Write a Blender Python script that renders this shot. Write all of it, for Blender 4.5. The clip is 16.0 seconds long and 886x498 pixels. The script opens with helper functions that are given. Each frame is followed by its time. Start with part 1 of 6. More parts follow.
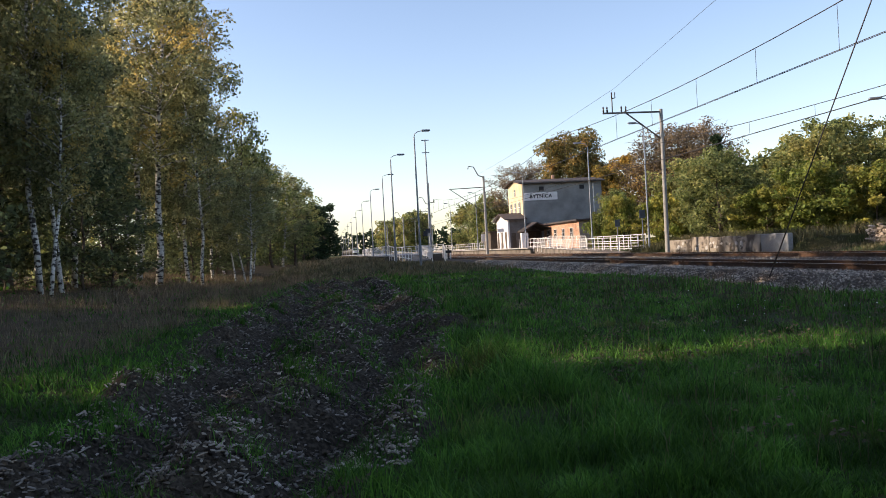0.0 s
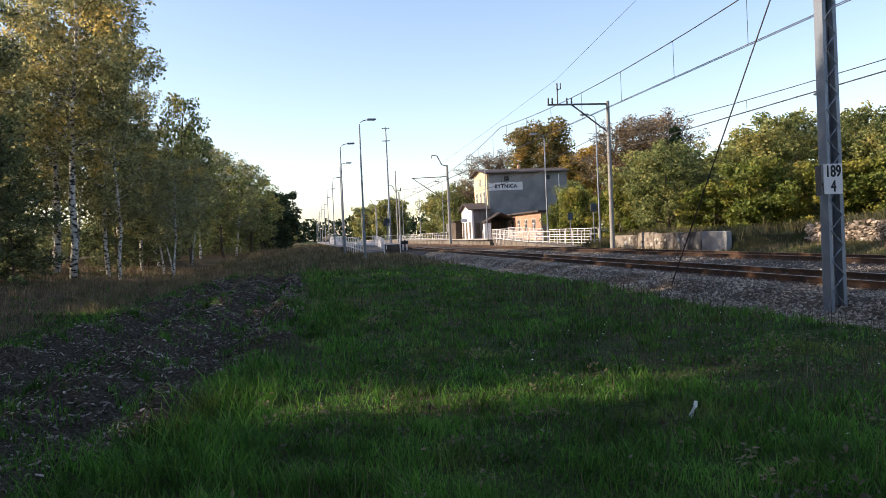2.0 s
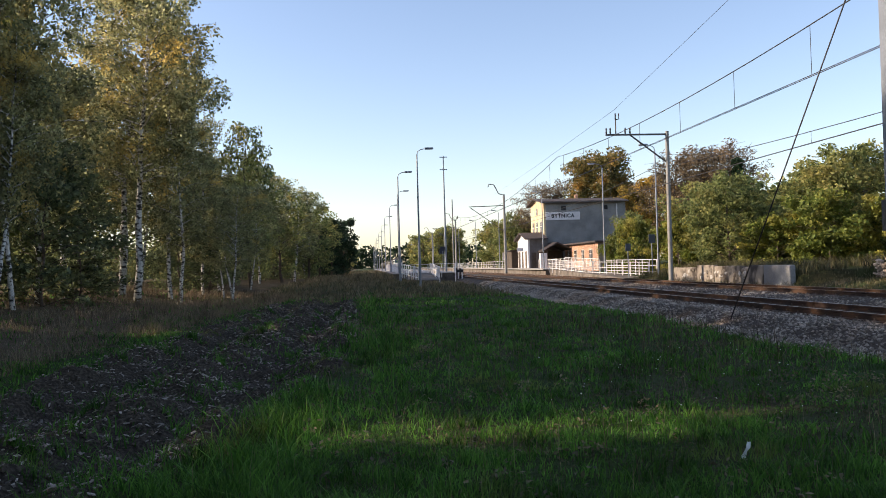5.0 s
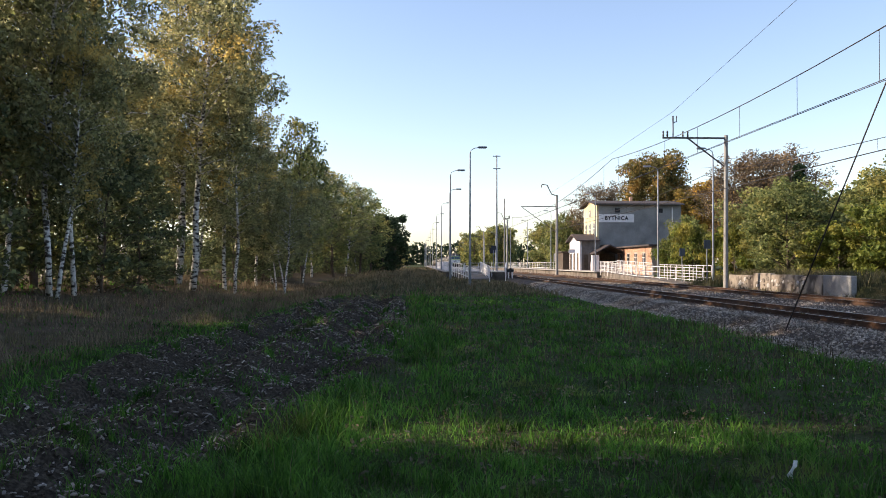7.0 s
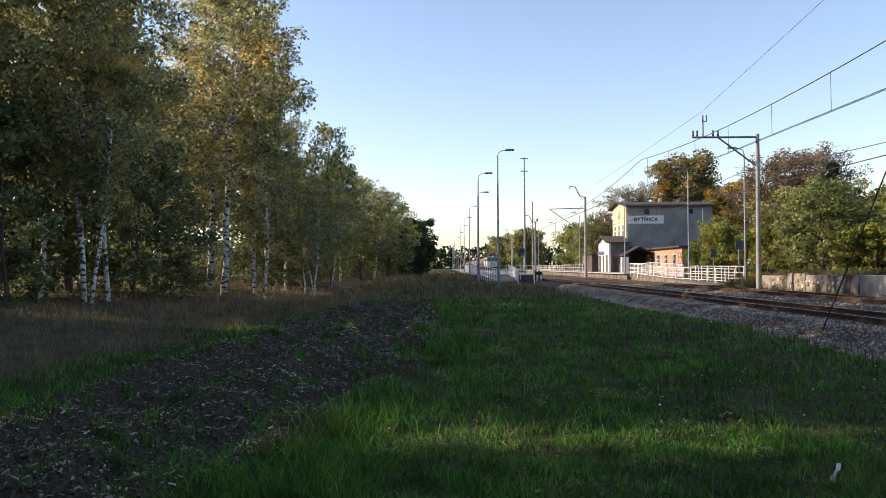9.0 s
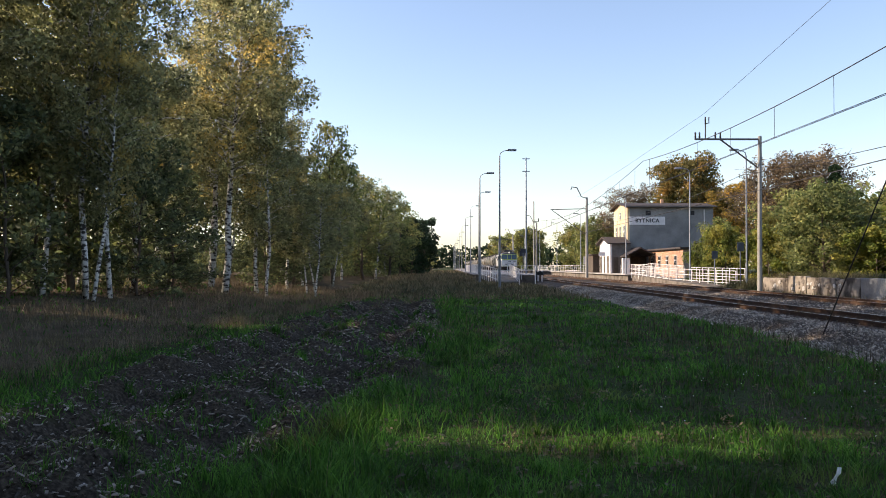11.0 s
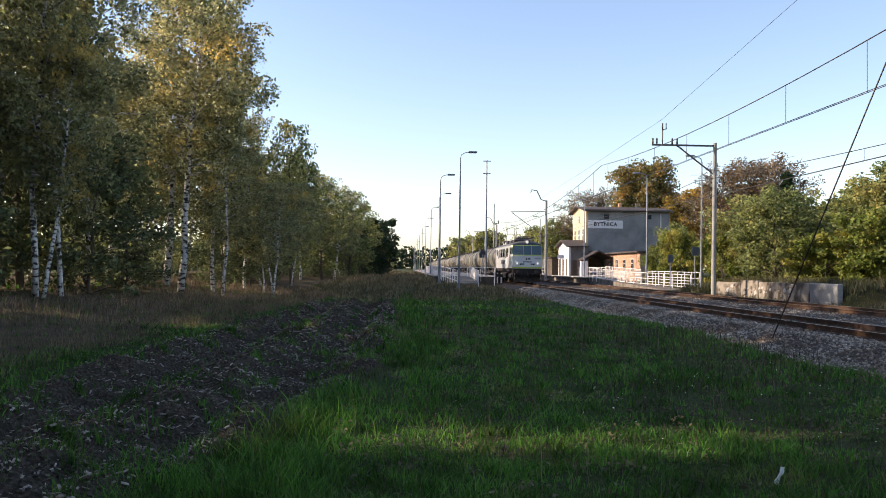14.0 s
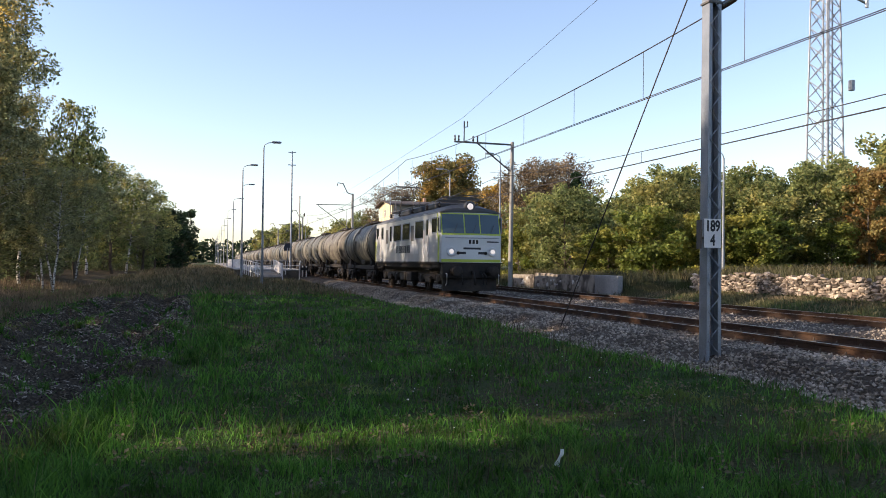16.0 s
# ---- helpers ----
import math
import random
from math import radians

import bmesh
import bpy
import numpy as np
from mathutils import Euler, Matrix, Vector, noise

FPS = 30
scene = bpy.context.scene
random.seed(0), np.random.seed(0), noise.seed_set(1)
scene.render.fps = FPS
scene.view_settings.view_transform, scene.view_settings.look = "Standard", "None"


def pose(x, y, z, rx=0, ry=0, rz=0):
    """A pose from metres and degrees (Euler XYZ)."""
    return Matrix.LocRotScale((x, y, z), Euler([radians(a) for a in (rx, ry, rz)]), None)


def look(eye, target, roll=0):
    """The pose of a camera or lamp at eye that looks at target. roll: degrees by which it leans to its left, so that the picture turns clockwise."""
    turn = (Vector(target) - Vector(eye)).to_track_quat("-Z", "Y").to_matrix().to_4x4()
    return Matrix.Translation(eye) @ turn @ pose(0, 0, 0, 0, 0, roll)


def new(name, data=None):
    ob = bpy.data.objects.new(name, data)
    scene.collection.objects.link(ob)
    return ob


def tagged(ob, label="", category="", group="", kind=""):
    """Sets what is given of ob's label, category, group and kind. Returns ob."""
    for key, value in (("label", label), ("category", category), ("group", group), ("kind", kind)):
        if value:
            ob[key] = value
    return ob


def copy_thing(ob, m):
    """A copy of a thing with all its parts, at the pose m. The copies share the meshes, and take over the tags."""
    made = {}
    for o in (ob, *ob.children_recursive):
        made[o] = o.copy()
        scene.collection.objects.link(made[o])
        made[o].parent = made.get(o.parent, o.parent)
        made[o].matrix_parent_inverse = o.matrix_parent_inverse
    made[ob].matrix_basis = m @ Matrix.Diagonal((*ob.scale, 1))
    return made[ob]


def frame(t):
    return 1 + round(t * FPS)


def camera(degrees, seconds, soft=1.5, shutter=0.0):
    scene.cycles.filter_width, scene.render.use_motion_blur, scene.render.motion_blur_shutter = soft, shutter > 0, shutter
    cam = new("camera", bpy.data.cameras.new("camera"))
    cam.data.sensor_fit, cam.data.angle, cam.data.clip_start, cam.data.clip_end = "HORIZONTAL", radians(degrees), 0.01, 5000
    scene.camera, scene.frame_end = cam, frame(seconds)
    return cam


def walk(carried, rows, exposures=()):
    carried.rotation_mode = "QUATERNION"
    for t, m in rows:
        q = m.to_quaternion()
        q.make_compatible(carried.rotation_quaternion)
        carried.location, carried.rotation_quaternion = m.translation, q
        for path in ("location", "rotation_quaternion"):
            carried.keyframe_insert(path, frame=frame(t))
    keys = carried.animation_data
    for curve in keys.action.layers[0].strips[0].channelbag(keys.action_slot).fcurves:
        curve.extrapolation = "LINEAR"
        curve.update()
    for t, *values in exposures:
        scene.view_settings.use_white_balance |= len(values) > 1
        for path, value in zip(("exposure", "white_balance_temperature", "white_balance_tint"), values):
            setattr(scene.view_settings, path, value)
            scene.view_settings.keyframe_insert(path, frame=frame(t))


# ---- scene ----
cam = camera(58.8, 16.0, soft=0.9)

# seconds, place, yaw, pitch, roll; metres over the rail heads, y along the line
PATH = [
    (0, -3.117, -1.045, 1.016, -8.355, -0.008, 3.171),
    (0.2, -2.640, -0.851, 1.084, -12.004, -0.817, 5.033),
    (0.5, -2.212, -0.754, 0.983, -13.309, -1.333, 5.347),
    (1, -1.520, -0.508, 1.217, -11.701, -1.418, 2.769),
    (1.5, -0.915, -0.292, 1.365, -10.348, -1.391, 2.704),
    (2, -0.259, -0.091, 1.322, -9.646, -1.040, 2.612),
    (2.5, -0.124, -0.197, 1.360, -6.762, -0.002, 3.332),
    (3, -0.017, -0.087, 1.354, -16.886, -0.011, 3.377),
    (3.5, -0.086, -0.069, 1.376, -17.773, 0.801, 3.975),
    (4, -0.241, -0.156, 1.358, -11.611, 1.457, 3.310),
    (6.5, -0.084, -0.040, 1.337, -3.147, 0.868, 0.699),
    (7, -0.133, -0.131, 1.386, -1.853, 1.078, -0.145),
    (7.5, -0.101, -0.039, 1.366, -1.257, 1.255, -0.274),
    (8, -0.135, -0.079, 1.373, -0.637, 1.167, 0.097),
    (8.5, -0.144, -0.066, 1.373, -0.154, 1.227, 0.635),
    (9, -0.157, -0.076, 1.366, 0.188, 1.343, 0.365),
    (11.5, -0.201, -0.123, 1.388, 0.221, 1.285, -0.479),
    (12, -0.215, -0.130, 1.386, 0.242, 1.341, -0.997),
    (12.5, -0.198, -0.121, 1.384, 0.222, 1.354, -0.969),
    (13, -0.201, -0.131, 1.393, 0.208, 1.335, -0.997),
    (13.5, -0.179, -0.149, 1.398, -0.645, 1.319, -0.825),
    (14, -0.149, -0.137, 1.385, -2.655, 1.395, -0.727),
    (14.5, -0.127, -0.134, 1.388, -4.630, 1.461, -0.665),
    (15, -0.106, -0.110, 1.382, -6.584, 1.332, -0.975),
    (15.5, -0.075, -0.067, 1.381, -9.530, 1.077, -0.909),
    (16, 0.000, 0.000, 1.372, -16.654, 1.089, -0.678),
]
walk(cam, [(t, pose(x, y, z, 90 + pitch, roll, yaw)) for t, x, y, z, yaw, pitch, roll in PATH],
     exposures=[(t, e, 6790, 19.5) for t, e in ((0, 0.82), (0.5, 0.97), (1.5, 0.95), (3.5, 0.84), (4, 0.78), (6.5, 0.9), (7, 0.95), (8, 0.97), (9, 0.85), (11.5, 0.95), (12.5, 1.0), (15.5, 0.97), (16, 0.97))])

# ---- world, sun, exposure ----
SUN_EL, SUN_X, SUN_Y = 23.0, -0.992, 0.12
world = bpy.data.worlds.new("world")
scene.world = world
world.use_nodes = True
wn = world.node_tree.nodes
sky = wn.new("ShaderNodeTexSky")
sky.sky_type, sky.sun_disc = "NISHITA", False
sky.sun_elevation, sky.sun_rotation = radians(SUN_EL), math.atan2(SUN_X, SUN_Y)
sky.air_density, sky.dust_density, sky.ozone_density = 1.0, 0.7, 1.6
wn["Background"].inputs["Strength"].default_value = 0.142
world.node_tree.links.new(sky.outputs[0], wn["Background"].inputs["Color"])
sun = new("sun", bpy.data.lights.new("sun", "SUN"))
sun.data.energy, sun.data.angle, sun.data.color = 4.4, radians(0.55), (1.0, 0.87, 0.66)
ce = math.cos(radians(SUN_EL))
sun.matrix_world = look((60 * SUN_X * ce, 60 * SUN_Y * ce, 60 * math.sin(radians(SUN_EL))), (0, 0, 0))


# ---- materials ----
def material(name, colour, rough=0.8, metal=0.0, second=None, scale=3.0, amount=0.5, fine=40.0, bump=0.2, island=0.0,
             pick="", spec=0.3, depth=0.02, grain=0.25):
    """A two-scale varied surface: large stains towards second, fine grain in tone and relief."""
    m = bpy.data.materials.new(name)
    m.use_nodes = True
    n, ln = m.node_tree.nodes, m.node_tree.links
    b = n["Principled BSDF"]
    b.inputs["Metallic"].default_value, b.inputs["Specular IOR Level"].default_value = metal, spec
    tc = n.new("ShaderNodeTexCoord")
    big, small = n.new("ShaderNodeTexNoise"), n.new("ShaderNodeTexNoise")
    big.inputs["Scale"].default_value, big.inputs["Detail"].default_value = scale, 6
    small.inputs["Scale"].default_value, small.inputs["Detail"].default_value = fine, 4
    for tex in (big, small):
        ln.new(tc.outputs["Object"], tex.inputs["Vector"])
    ramp = n.new("ShaderNodeMapRange")
    ramp.inputs["From Min"].default_value, ramp.inputs["From Max"].default_value = 0.38, 0.66
    ramp.inputs["To Max"].default_value = amount
    ln.new(big.outputs["Fac"], ramp.inputs["Value"])
    mix = n.new("ShaderNodeMix")
    mix.data_type = "RGBA"
    mix.inputs["A"].default_value = (*colour, 1)
    mix.inputs["B"].default_value = (*(second or [c * 0.6 for c in colour]), 1)
    ln.new(ramp.outputs["Result"], mix.inputs["Factor"])
    hsv = n.new("ShaderNodeHueSaturation")
    ln.new(mix.outputs["Result"], hsv.inputs["Color"])
    tone = n.new("ShaderNodeMapRange")
    tone.inputs["From Min"].default_value, tone.inputs["From Max"].default_value = 0.25, 0.75
    tone.inputs["To Min"].default_value, tone.inputs["To Max"].default_value = 1 - grain, 1 + grain
    ln.new(small.outputs["Fac"], tone.inputs["Value"])
    value = tone.outputs["Result"]
    if island:
        src = n.new("ShaderNodeObjectInfo") if pick == "object" else n.new("ShaderNodeNewGeometry")
        out = src.outputs["Random"] if pick == "object" else src.outputs["Random Per Island"]
        isl = n.new("ShaderNodeMapRange")
        isl.inputs["To Min"].default_value, isl.inputs["To Max"].default_value = 1 - island, 1 + island
        ln.new(out, isl.inputs["Value"])
        mul = n.new("ShaderNodeMath")
        mul.operation = "MULTIPLY"
        ln.new(isl.outputs["Result"], mul.inputs[0])
        ln.new(value, mul.inputs[1])
        value = mul.outputs[0]
    ln.new(value, hsv.inputs["Value"])
    ln.new(hsv.outputs["Color"], b.inputs["Base Color"])
    rr = n.new("ShaderNodeMapRange")
    rr.inputs["To Min"].default_value, rr.inputs["To Max"].default_value = max(0.03, rough - 0.12), min(1, rough + 0.12)
    ln.new(big.outputs["Fac"], rr.inputs["Value"])
    ln.new(rr.outputs["Result"], b.inputs["Roughness"])
    if bump:
        bp = n.new("ShaderNodeBump")
        bp.inputs["Strength"].default_value, bp.inputs["Distance"].default_value = bump, depth
        ln.new(small.outputs["Fac"], bp.inputs["Height"])
        ln.new(bp.outputs["Normal"], b.inputs["Normal"])
    return m


def foliage(name, dark, light, autumn, share, through_light=0.45):
    """Thin leaves that let light through; each leaf has its own tone, clumps drift towards the autumn colour."""
    m = bpy.data.materials.new(name)
    m.use_nodes = True
    n, ln = m.node_tree.nodes, m.node_tree.links
    geo, tc = n.new("ShaderNodeNewGeometry"), n.new("ShaderNodeTexCoord")
    info = n.new("ShaderNodeObjectInfo")
    mix = n.new("ShaderNodeMix")
    mix.data_type = "RGBA"
    mix.inputs["A"].default_value, mix.inputs["B"].default_value = (*dark, 1), (*light, 1)
    ln.new(geo.outputs["Random Per Island"], mix.inputs["Factor"])
    noise_tex = n.new("ShaderNodeTexNoise")
    noise_tex.inputs["Scale"].default_value, noise_tex.inputs["Detail"].default_value = 0.5, 3
    ln.new(tc.outputs["Object"], noise_tex.inputs["Vector"])
    add = n.new("ShaderNodeMath")
    add.operation = "MULTIPLY_ADD"
    ln.new(info.outputs["Random"], add.inputs[0])
    add.inputs[1].default_value = 0.16
    ln.new(noise_tex.outputs["Fac"], add.inputs[2])
    rng = n.new("ShaderNodeMapRange")
    rng.inputs["From Min"].default_value, rng.inputs["From Max"].default_value = 0.72 - share * 0.5, 0.86 - share * 0.4
    ln.new(add.outputs[0], rng.inputs["Value"])
    fall = n.new("ShaderNodeMix")
    fall.data_type = "RGBA"
    fall.inputs["B"].default_value = (*autumn, 1)
    ln.new(rng.outputs["Result"], fall.inputs["Factor"])
    ln.new(mix.outputs["Result"], fall.inputs["A"])
    clump, tone, tint = n.new("ShaderNodeTexNoise"), n.new("ShaderNodeMapRange"), n.new("ShaderNodeHueSaturation")
    clump.inputs["Scale"].default_value, clump.inputs["Detail"].default_value = 1.7, 3
    ln.new(tc.outputs["Object"], clump.inputs["Vector"])
    tone.inputs["From Min"].default_value, tone.inputs["From Max"].default_value = 0.35, 0.65
    tone.inputs["To Min"].default_value, tone.inputs["To Max"].default_value = 0.5, 1.45
    ln.new(clump.outputs["Fac"], tone.inputs["Value"])
    ln.new(tone.outputs["Result"], tint.inputs["Value"])
    ln.new(fall.outputs["Result"], tint.inputs["Color"])
    diff, trans, mx = n.new("ShaderNodeBsdfPrincipled"), n.new("ShaderNodeBsdfTranslucent"), n.new("ShaderNodeMixShader")
    diff.inputs["Roughness"].default_value, diff.inputs["Specular IOR Level"].default_value = 0.55, 0.25
    mx.inputs[0].default_value = through_light
    for s, k in ((diff, "Base Color"), (trans, "Color")):
        ln.new(tint.outputs["Color"], s.inputs[k])
    ln.new(diff.outputs[0], mx.inputs[1])
    ln.new(trans.outputs[0], mx.inputs[2])
    ln.new(mx.outputs[0], n["Material Output"].inputs["Surface"])
    n.remove(n["Principled BSDF"])
    return m


def glowing(name, colour, strength):
    m = bpy.data.materials.new(name)
    m.use_nodes = True
    b = m.node_tree.nodes["Principled BSDF"]
    b.inputs["Base Color"].default_value = (*[0.3 * c for c in colour], 1)
    b.inputs["Emission Color"].default_value, b.inputs["Emission Strength"].default_value = (*colour, 1), strength
    return m


def pane_glass(name, tint, gloss=0.9):
    m = bpy.data.materials.new(name)
    m.use_nodes = True
    b = m.node_tree.nodes["Principled BSDF"]
    b.inputs["Base Color"].default_value, b.inputs["Roughness"].default_value = (*tint, 1), 0.06
    b.inputs["Specular IOR Level"].default_value = gloss
    return m


def banded(name, colours, scale, direction="Z", rough=0.8):
    """Bands of two colours broken up by noise, for bark and run-down streaks."""
    m = material(name, colours[0], rough)
    n, ln = m.node_tree.nodes, m.node_tree.links
    tc, mp, nz = n.new("ShaderNodeTexCoord"), n.new("ShaderNodeMapping"), n.new("ShaderNodeTexNoise")
    mp.inputs["Scale"].default_value = scale
    nz.inputs["Scale"].default_value, nz.inputs["Detail"].default_value = 1.0, 5
    ln.new(tc.outputs["Object"], mp.inputs["Vector"])
    ln.new(mp.outputs[0], nz.inputs["Vector"])
    rr = n.new("ShaderNodeMapRange")
    rr.inputs["From Min"].default_value, rr.inputs["From Max"].default_value = 0.47, 0.58
    ln.new(nz.outputs["Fac"], rr.inputs["Value"])
    mx = n.new("ShaderNodeMix")
    mx.data_type = "RGBA"
    mx.inputs["B"].default_value = (*colours[1], 1)
    b = n["Principled BSDF"]
    old = b.inputs["Base Color"].links[0].from_socket
    ln.new(old, mx.inputs["A"])
    ln.new(rr.outputs["Result"], mx.inputs["Factor"])
    ln.new(mx.outputs["Result"], b.inputs["Base Color"])
    return m


M = dict(
    steel=material("galvanised_steel", (0.25, 0.275, 0.31), 0.5, 0.5, (0.17, 0.19, 0.215), 2.0, 0.7, 60, 0.1),
    darksteel=material("weathered_steel", (0.10, 0.10, 0.10), 0.6, 0.4, (0.16, 0.12, 0.09), 3.0),
    concrete_pole=material("spun_concrete", (0.3, 0.29, 0.27), 0.9, 0, (0.2, 0.19, 0.17), 1.5, 0.6, 30, 0.2),
    rail=material("rusty_rail_web", (0.04, 0.024, 0.017), 0.85, 0.1, (0.085, 0.044, 0.024), 1.2, 0.9, 40, 0.3),
    railtop=material("polished_rail_head", (0.42, 0.38, 0.34), 0.32, 0.9, (0.3, 0.24, 0.2), 0.8, 0.5, 60, 0.05),
    sleeper=material("grimy_concrete_sleeper", (0.14, 0.11, 0.085), 0.9, 0, (0.08, 0.055, 0.04), 2.0, 0.8, 30, 0.3),
    stone=material("ballast_stone", (0.38, 0.33, 0.27), 0.9, 0, (0.14, 0.1, 0.072), 0.6, 0.8, 12, 0.3, island=0.55),
    ballast=material("ballast_bed", (0.09, 0.068, 0.05), 0.95, 0, (0.034, 0.022, 0.014), 0.6, 0.8, 16, 0.9, depth=0.06),
    concrete=material("old_concrete", (0.19, 0.165, 0.14), 0.92, 0, (0.07, 0.058, 0.046), 0.9, 0.9, 14, 0.5, depth=0.03),
    platform=material("platform_concrete", (0.4, 0.385, 0.36), 0.85, 0, (0.25, 0.235, 0.215), 0.7, 0.6, 20, 0.3),
    paving=material("platform_paving", (0.38, 0.35, 0.32), 0.85, 0, (0.26, 0.23, 0.21), 0.8, 0.6, 20, 0.3),
    white=material("white_enamel_paint", (0.8, 0.76, 0.74), 0.5, 0, (0.55, 0.53, 0.5), 2.5, 0.4, 30, 0.05, grain=0.06),
    black=material("black_paint", (0.02, 0.02, 0.022), 0.5),
    render=material("grey_wall_render", (0.29, 0.285, 0.27), 0.95, 0, (0.16, 0.155, 0.15), 0.5, 0.8, 12, 0.4),
    lowwall=material("stained_lower_render", (0.24, 0.215, 0.19), 0.95, 0, (0.12, 0.1, 0.09), 0.7, 0.9, 12, 0.4),
    cream=material("cream_wall_render", (0.62, 0.5, 0.33), 0.92, 0, (0.42, 0.32, 0.2), 0.7, 0.8, 12, 0.4),
    roof=material("dark_roof_sheet", (0.05, 0.043, 0.042), 0.8, 0, (0.1, 0.072, 0.06), 0.8, 0.7, 20, 0.3),
    brick=material("orange_brick", (0.5, 0.29, 0.19), 0.9, 0, (0.36, 0.2, 0.13), 1.2, 0.8, 20, 0.5, island=0.25, pick="object"),
    mortar=material("lime_mortar", (0.42, 0.33, 0.26), 0.95, 0, (0.3, 0.23, 0.18), 2, 0.6),
    window=pane_glass("dark_window_glass", (0.02, 0.025, 0.03)),
    cabglass=pane_glass("cab_glass", (0.05, 0.085, 0.1), 0.7),
    silver=material("silver_grey_loco_paint", (0.5, 0.51, 0.52), 0.33, 0.25, (0.4, 0.4, 0.39), 0.8, 0.6, 30, 0.02, spec=0.5, grain=0.06),
    front=material("light_grey_cab_paint", (0.58, 0.6, 0.62), 0.35, 0.1, (0.5, 0.5, 0.5), 0.9, 0.4, 30, 0.02, spec=0.5, grain=0.06),
    lime=material("lime_green_paint", (0.42, 0.52, 0.06), 0.35, 0, (0.33, 0.4, 0.06), 1.2, 0.4, 30, 0.02, spec=0.5, grain=0.06),
    locoroof=material("dark_loco_roof", (0.07, 0.075, 0.08), 0.6, 0.2, (0.12, 0.1, 0.09), 1.5),
    under=material("oily_underframe", (0.018, 0.016, 0.015), 0.7, 0.2, (0.05, 0.038, 0.03), 2.5, 0.8, 30, 0.3),
    tank=banded("dirty_tank_paint", ((0.05, 0.054, 0.048), (0.17, 0.155, 0.125)), (0.5, 3.5, 0.35), rough=0.55),
    tankpale=banded("pale_tank_paint", ((0.19, 0.17, 0.135), (0.06, 0.05, 0.04)), (0.5, 3.5, 0.35), rough=0.55),
    lampglow=glowing("headlamp_light", (1.0, 0.97, 0.93), 0.36),
    lens=pane_glass("lamp_glass", (0.6, 0.6, 0.58)),
    birchbark=banded("birch_bark", ((0.66, 0.63, 0.58), (0.04, 0.034, 0.03)), (5, 5, 9)),
    bark=material("grey_brown_bark", (0.11, 0.085, 0.065), 0.95, 0, (0.06, 0.05, 0.04), 4, 0.8, 30, 0.6),
    leafbirch=foliage("birch_leaves", (0.14, 0.155, 0.07), (0.45, 0.44, 0.23), (0.6, 0.45, 0.15), 0.2, 0.62),
    leafgreen=foliage("green_leaves", (0.085, 0.12, 0.042), (0.3, 0.32, 0.115), (0.42, 0.37, 0.12), 0.26, 0.5),
    # the green leaves again, with the wood's shade put into the colour
    leafdark=foliage("leaves_darkened_as_shade", (0.07, 0.092, 0.048), (0.2, 0.23, 0.1), (0.26, 0.24, 0.09), 0.12, 0.48),
    leafyellow=foliage("yellow_green_leaves", (0.08, 0.12, 0.025), (0.23, 0.26, 0.055), (0.36, 0.32, 0.07), 0.35),
    leaforange=foliage("orange_leaves", (0.14, 0.12, 0.03), (0.42, 0.27, 0.06), (0.52, 0.34, 0.07), 0.3),
    leafred=foliage("rust_red_leaves", (0.17, 0.095, 0.035), (0.34, 0.185, 0.06), (0.3, 0.25, 0.09), 0.45),
    leafchestnut=foliage("turning_chestnut_leaves", (0.07, 0.075, 0.025), (0.2, 0.17, 0.055), (0.46, 0.28, 0.075), 0.25, 0.35),
    leafbare=foliage("sparse_brown_leaves", (0.07, 0.055, 0.04), (0.2, 0.16, 0.1), (0.26, 0.18, 0.1), 0.3, 0.3),
    needle=foliage("pine_needles", (0.012, 0.03, 0.012), (0.035, 0.065, 0.025), (0.05, 0.08, 0.03), 0.1, 0.2),
    grass=foliage("grass_blades", (0.027, 0.09, 0.0135), (0.114, 0.262, 0.038), (0.2, 0.195, 0.062), 0.14, 0.5),
    drygrass=foliage("dry_grass_stems", (0.12, 0.09, 0.055), (0.27, 0.2, 0.13), (0.15, 0.14, 0.06), 0.3, 0.35),
    stalk=foliage("withered_stalk", (0.03, 0.026, 0.016), (0.1, 0.075, 0.045), (0.14, 0.09, 0.05), 0.3, 0.25),
    weed=foliage("bank_weeds", (0.05, 0.058, 0.022), (0.15, 0.135, 0.07), (0.22, 0.17, 0.1), 0.45, 0.35),
    chip=material("wood_chips", (0.29, 0.245, 0.2), 0.9, 0, (0.08, 0.062, 0.048), 1.0, 0.9, 20, 0.2, island=0.7),
    clod=material("soil_clods", (0.045, 0.033, 0.024), 0.98, 0, (0.14, 0.105, 0.07), 2, 0.8, 25, 0.6, island=0.4),
    plastic=material("white_plastic_scrap", (0.7, 0.7, 0.68), 0.5, 0, (0.5, 0.5, 0.5)),
    signgrey=material("blue_grey_box_paint", (0.11, 0.13, 0.15), 0.6, 0, (0.07, 0.08, 0.09)),
    stained=banded("stained_old_concrete", ((0.25, 0.215, 0.175), (0.055, 0.044, 0.036)), (1.1, 1.1, 0.7), rough=0.95),
    sidepane=pane_glass("dark_side_glass", (0.012, 0.014, 0.016), 0.35),
    blue=material("dark_blue_sign_face", (0.03, 0.036, 0.048), 0.5),
    wire=material("oxidised_copper_wire", (0.055, 0.05, 0.048), 0.6, 0.4),
    ceramic=material("brown_glazed_insulator", (0.05, 0.03, 0.022), 0.25, 0, spec=0.6),
)


